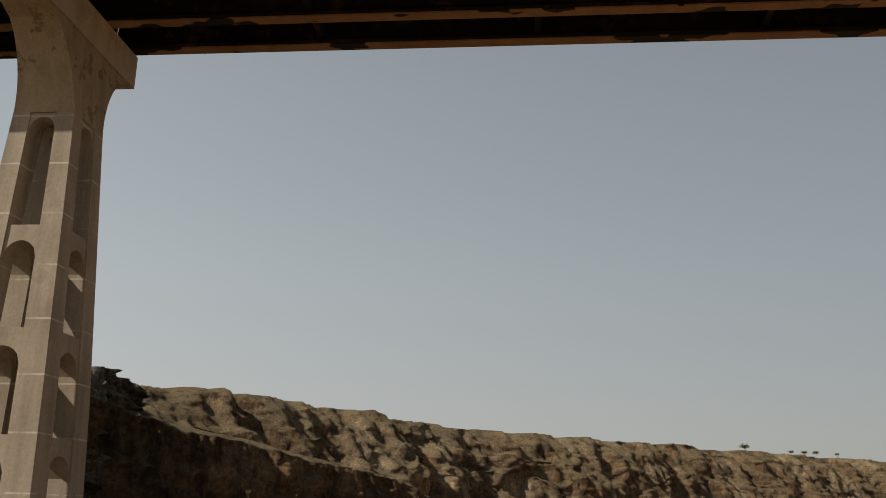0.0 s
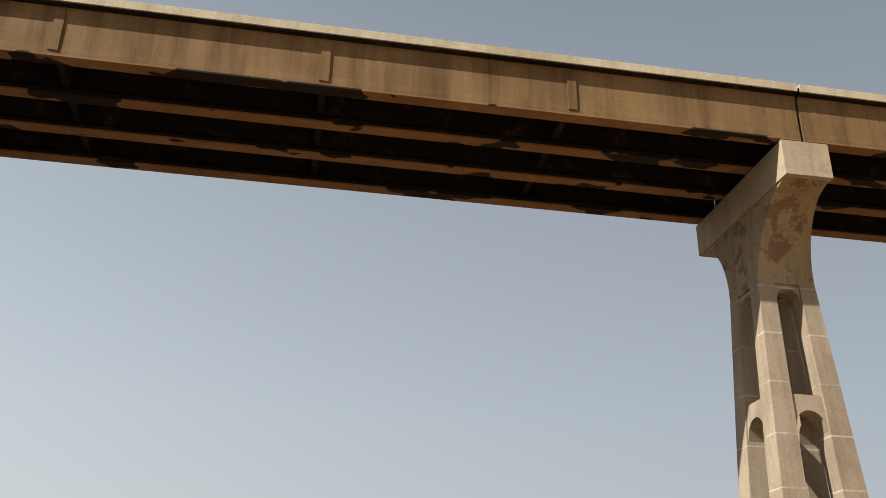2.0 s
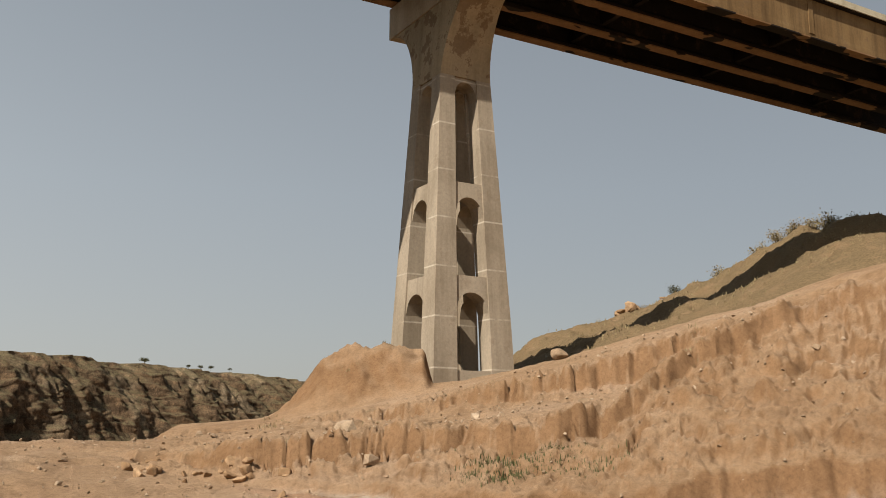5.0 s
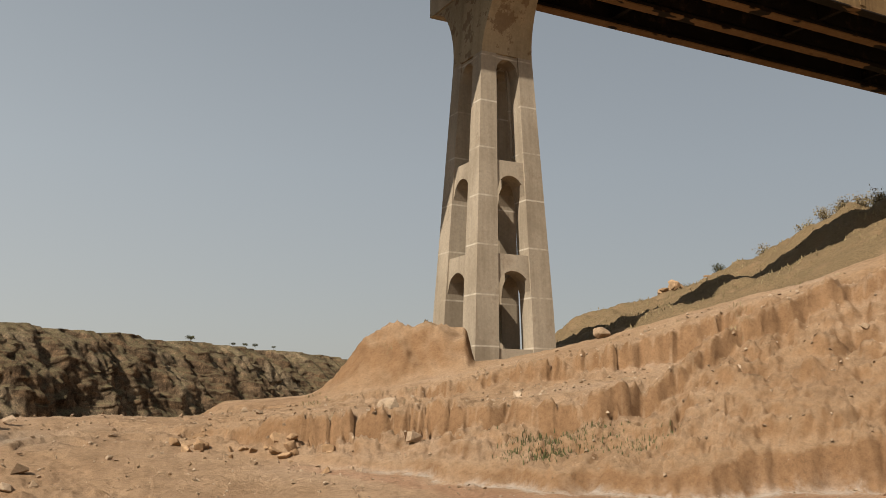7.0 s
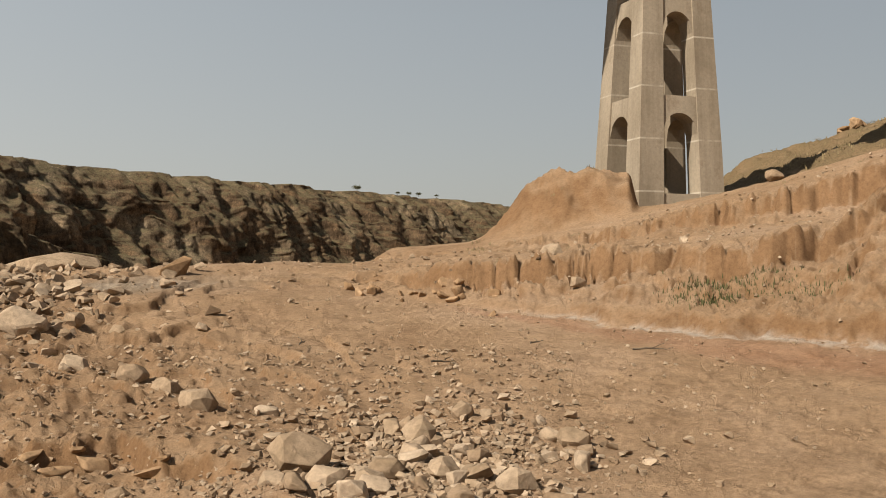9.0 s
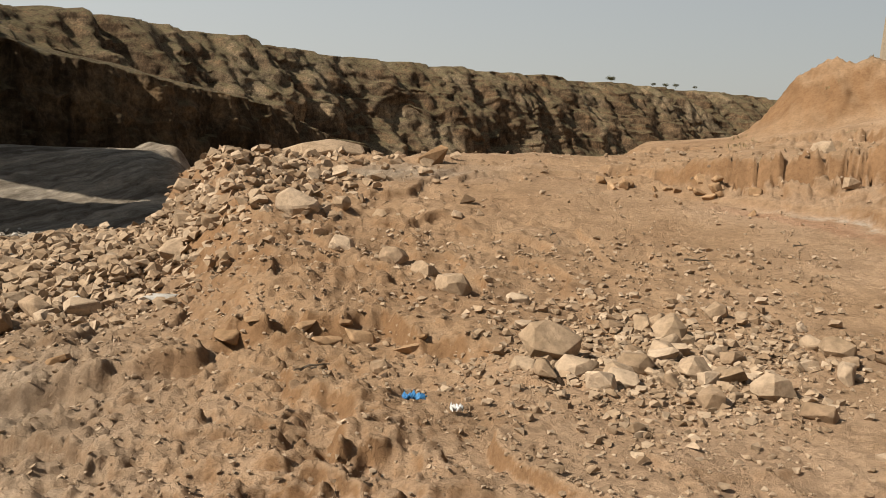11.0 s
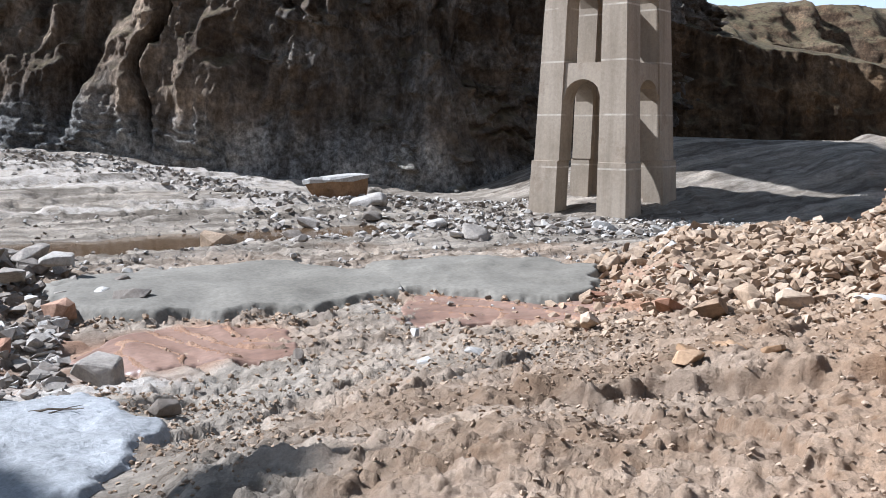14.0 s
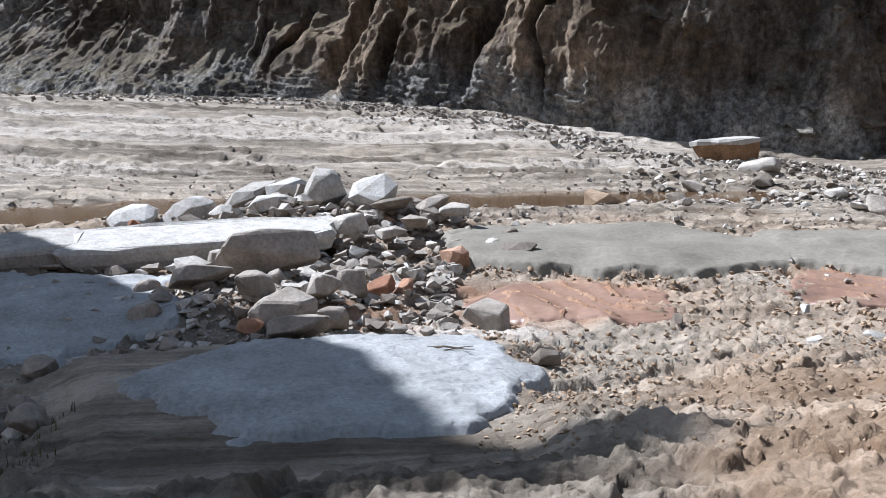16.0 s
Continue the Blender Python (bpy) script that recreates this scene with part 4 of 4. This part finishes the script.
def at_foot(g, n):
    return g.uniform(-52, -20, n), g.normal(28.8, 1.5, n)


def at_talus(g, n):
    a = g.uniform(-92, -34, n)
    return a, np.interp(a, [-92, -72, -60, -50, -34], [56, 50, 45, 38, 35.5]) - np.abs(g.normal(0, 2.2, n))


gravel("gravel", 6500, at_pile, (0.03, 0.20), TAN_ROCK, "tan rubble and gravel of the heap", 1)
gravel("gravel", 12000, at_knoll, (0.012, 0.085), TAN_ROCK, "tan gravel and dry clods on the knoll", 2)
gravel("gravel", 4200, at_spill, (0.015, 0.17), TAN_ROCK, "loose tan stones spilled beside the knoll", 12)
gravel("gravel", 9000, at_flat, (0.012, 0.085), TAN_ROCK, "grey-tan gravel of the stream flat", 3)
gravel("gravel", 4000, at_bench, (0.01, 0.06), TAN_ROCK, "scattered pebbles on the bench and bank", 4)
gravel("gravel", 3500, at_stream, (0.02, 0.09), GREY_ROCK, "grey gravel along the stream", 5)
gravel("gravel", 2600, at_heap, (0.03, 0.26), GREY_ROCK, "grey stones among the heaped blocks", 6)
gravel("gravel", 700, at_high_heap, (0.06, 0.30), GREY_ROCK, "grey stones under the heaped blocks", 7)
gravel("gravel", 1500, at_foot, (0.04, 0.20), GREY_ROCK, "grey stones round the pier foot", 8)
gravel("gravel", 4500, at_talus, (0.03, 0.18), GREY_ROCK, "grey talus below the clay cliff", 9)


# ---- plants and litter ----
def leafy(name, c1, c2):
    return simple(name, c1, c2, 6.0, 0.8, 0.2, 0.01)


GRASS_GREEN = leafy("green_blades", (0.0518, 0.0555, 0.0185), (0.104, 0.0999, 0.0407))
GRASS_DRY = leafy("dry_blades", (0.148, 0.111, 0.0555), (0.266, 0.204, 0.107))
SCRUB = leafy("scrub_leaves", (0.037, 0.0407, 0.0148), (0.0814, 0.074, 0.0296))
BARK = simple("bark", (0.074, 0.0555, 0.037), (0.126, 0.0962, 0.0666), 4.0)


def blades(name, spots, height, mat, label, seed, per=40, spread=0.3, lean=0.5, category="grass"):
    """Tufts of narrow bent blades in one mesh."""
    g = np.random.RandomState(seed)
    verts, faces = [], []
    for x0, y0, k in spots:
        xs, ys = x0 + g.normal(0, spread * k, per), y0 + g.normal(0, spread * k, per)
        for x, y, z in zip(xs, ys, ground_z(xs, ys) - 0.02):
            h, t, w = height * k * g.uniform(0.5, 1.2), g.uniform(0, 6.283), 0.008 * k * max(1, math.hypot(x, y) / 14)
            dx, dy, bend = math.cos(t), math.sin(t), lean * g.rand() * h
            n = len(verts)
            verts += [(x - dy * w, y + dx * w, z), (x + dy * w, y - dx * w, z), (x + dx * bend * 0.4 + dy * w * 0.7, y + dy * bend * 0.4 - dx * w * 0.7, z + h * 0.6), (x + dx * bend * 0.4 - dy * w * 0.7, y + dy * bend * 0.4 + dx * w * 0.7, z + h * 0.6), (x + dx * bend, y + dy * bend, z + h)]
            faces += [(n, n + 1, n + 2, n + 3), (n + 3, n + 2, n + 4)]
    me = bpy.data.meshes.new(name)
    me.from_pydata(verts, [], faces)
    me.materials.append(mat)
    return tagged(new(name, me), label, category, kind="stuff")


g0 = np.random.RandomState(5)
blades("grass", [(*polar(a, r), k) for a, r, k in zip(g0.normal(35.5, 2.2, 26), g0.normal(14.9, 0.4, 26), g0.uniform(0.5, 1.2, 26))], 0.10, GRASS_GREEN, "low green weeds at the toe of the earth bank", 1, 45, 0.22)
blades("grass", [(*polar(a, r), k) for a, r, k in zip(g0.uniform(-91, -87.5, 8), g0.uniform(6.6, 8.4, 8), g0.uniform(0.5, 1, 8))], 0.10, GRASS_GREEN, "small green weeds between shaded stones", 2, 30, 0.15)
blades("grass", [(*polar(a, r), k) for a, r, k in zip(g0.uniform(18, 52, 26), g0.uniform(16, 30, 26), g0.uniform(0.4, 0.9, 26))], 0.13, GRASS_DRY, "dry grass tufts on the earth bank", 3, 24, 0.16)
blades("grass", [(*polar(a, r), k) for a, r, k in zip(g0.uniform(35, 57, 240), g0.uniform(40, 66, 240), g0.uniform(0.6, 1.4, 240))], 0.13, GRASS_DRY, "dry grass on the hillside", 4, 16, 0.6)


def bush(x, y, z, size, label, seed, dry=False):
    """A scrubby bush: bent stems and many small leaf clumps."""
    g = np.random.RandomState(seed)
    root = tagged(new("bush"), label, "bush", "scrub bushes")
    root.location = (x, y, z)
    bm = bmesh.new()
    tips = []
    for _ in range(7):
        t, sp = g.uniform(0, 6.283), g.uniform(0.15, 0.5) * size
        p0, p1 = Vector((0, 0, -0.1)), Vector((math.cos(t) * sp, math.sin(t) * sp, size * g.uniform(0.4, 0.8)))
        w = 0.02 * size
        prism(bm, [[(p.x + w * f * cx_, p.y + w * f * cy_, p.z) for cx_, cy_ in ((-1, -1), (1, -1), (1, 1), (-1, 1))] for p, f in ((p0, 1), (p0.lerp(p1, 0.6), 0.7), (p1, 0.3))])
        tips.append(p1)
    part("stems", bm, BARK, root)
    verts, faces = [], []
    for _ in range(900):
        c = np.array(tips[g.randint(7)]) * g.uniform(0.5, 1.0) + g.normal(0, 0.13 * size, 3)
        c[2] = max(c[2], 0.05 * size)
        u, v = g.normal(size=3), g.normal(size=3)
        u, v = u / np.linalg.norm(u), v / np.linalg.norm(v)
        k = size * g.uniform(0.03, 0.06)
        n = len(verts)
        verts += [tuple(c - k * u), tuple(c + 0.5 * k * v), tuple(c + k * u), tuple(c - 0.5 * k * v)]
        faces.append((n, n + 1, n + 2, n + 3))
    me = bpy.data.meshes.new("leaves")
    me.from_pydata(verts, [], faces)
    me.materials.append(GRASS_DRY if dry else SCRUB)
    new("leaves", me).parent = root
    return root


for n, (a, r, size, dry) in enumerate(((50.6, 62, 1.3, 1), (51.6, 63, 1.6, 1), (52.6, 62, 1.5, 1), (53.6, 61, 2.0, 1), (49.4, 61, 1.3, 1), (47.2, 62, 1.5, 1), (44.4, 63, 1.0, 0), (42.6, 63, 0.9, 1), (40.0, 62, 0.8, 1), (37.6, 62, 0.8, 1), (54.6, 58, 1.6, 1))):
    x, y = polar(a, r)
    bush(x, y, on_ground(x, y) - 0.2 * size, size * 0.9, "dry tan bush on the hill crest" if dry else "dark green scrub bush on the hill crest", n, dry)


def tree(x, y, z, height, label, seed):
    """A far thorn tree: tapered trunk, limbs, and an uneven flat crown."""
    g = np.random.RandomState(seed)
    root = tagged(new("tree"), label, "tree", "trees on the plateau")
    root.location = (x, y, z)
    bm = bmesh.new()

    def limb(p0, p1, w0, w1):
        prism(bm, [[(p.x + w * math.cos(t), p.y + w * math.sin(t), p.z) for t in (0, 1.257, 2.513, 3.77, 5.027)] for p, w in ((p0, w0), (p0.lerp(p1, 0.5) + Vector((0.05, 0.03, 0)), (w0 + w1) / 2), (p1, w1))])

    fork = Vector((0, 0, height * 0.22))
    limb(Vector((0, 0, -0.3)), fork, height * 0.05, height * 0.035)
    tips = []
    for k in range(6):
        t = k * 1.05 + g.uniform(-0.3, 0.3)
        p = fork + Vector((math.cos(t) * height * 0.35, math.sin(t) * height * 0.35, height * g.uniform(0.2, 0.45)))
        limb(fork, p, height * 0.025, height * 0.008)
        tips.append(p)
    part("trunk", bm, BARK, root)
    verts, faces = [], []
    for _ in range(500):
        c = np.array(tips[g.randint(6)]) + g.normal(0, 1, 3) * np.array((0.16, 0.16, 0.13)) * height
        u, v = g.normal(size=3), g.normal(size=3)
        k = height * 0.06
        u, v = k * u / np.linalg.norm(u), k * v / np.linalg.norm(v)
        n = len(verts)
        verts += [tuple(c - u), tuple(c + v), tuple(c + u), tuple(c - v)]
        faces.append((n, n + 1, n + 2, n + 3))
    me = bpy.data.meshes.new("crown")
    me.from_pydata(verts, [], faces)
    me.materials.append(SCRUB)
    new("crown", me).parent = root
    return root


for n, (a, r, h) in enumerate(((12.5, 212, 2.2), (15.0, 224, 1.3), (15.7, 226, 1.5), (16.3, 228, 1.5), (17.4, 232, 1.2))):
    x, y = polar(a, r)
    tree(x, y, 17.6, 0.68 * h, "small dark thorn tree on the plateau rim", n)


def crumpled(name, a, r, size, mat, label, seed):
    g = np.random.RandomState(seed)
    n = 14
    P = np.zeros((n, n, 3))
    x, y = polar(a, r)
    for i in range(n):
        for j in range(n):
            P[i, j] = ((i / (n - 1) - 0.5) * size[0] * g.uniform(0.8, 1.1), (j / (n - 1) - 0.5) * size[1] * g.uniform(0.8, 1.1), 0.03 + size[2] * abs(g.normal()))
    ob = grid_mesh(name, P, mat)
    sol = ob.modifiers.new("thickness", "SOLIDIFY")
    sol.thickness = 0.004
    ob.location = (x, y, on_ground(x, y))
    return tagged(ob, label, "litter")


BLUE = simple("blue_plastic", (0.02, 0.10, 0.26), (0.06, 0.22, 0.42), 12, 0.45, 0.2, 0.01)
WHITE = simple("white_plastic", (0.60, 0.60, 0.58), (0.75, 0.74, 0.70), 9, 0.5, 0.2, 0.01)
crumpled("plastic_bag", 1.2, 5.7, (0.15, 0.06, 0.02), BLUE, "crumpled blue plastic bag lying on gravel", 1)
crumpled("plastic_bag", 3.9, 5.6, (0.08, 0.05, 0.02), WHITE, "torn white plastic scrap lying on gravel", 2)


def twig(a, r, length, turn, label, seed):
    """A bent dry stick with a side shoot."""
    g = np.random.RandomState(seed)
    bm = bmesh.new()
    x0, y0 = polar(a, r)

    def run(p, way, n, w):
        rings = []
        for i in range(n):
            q = w * (1 - 0.7 * i / (n - 1))
            rings.append([(p[0], p[1] + q * math.cos(t), p[2] + q * math.sin(t)) for t in (0, 1.571, 3.142, 4.712)])
            p = [p[0] + way[0] * length / n, p[1] + way[1] * length / n + g.normal(0, 0.02), p[2] + way[2] * length / n + g.normal(0, 0.008)]
        prism(bm, rings)

    run([-length / 2, 0, 0.02], (1, 0.05, 0.05), 7, 0.014)
    run([-length / 8, 0, 0.03], (0.5, 0.35, 0.12), 4, 0.009)
    ob = mesh_ob("twig", bm, BARK)
    ob.location, ob.rotation_euler = (x0, y0, on_ground(x0, y0) + 0.05), (0, 0, radians(turn))
    return tagged(ob, label, "twig", "dry twigs")


for n, (a, r, length, turn) in enumerate(((-63.2, 9.1, 0.6, 20), (18.5, 11.5, 0.5, 10), (31, 12.4, 0.6, -20), (24, 12.8, 0.5, 40), (9.5, 12.5, 0.45, 70), (-5, 6.6, 0.35, 30))):
    twig(a, r, length, turn, "dry dark twig lying on the slab" if a < -50 else "dry dark twig lying on the mud", n)
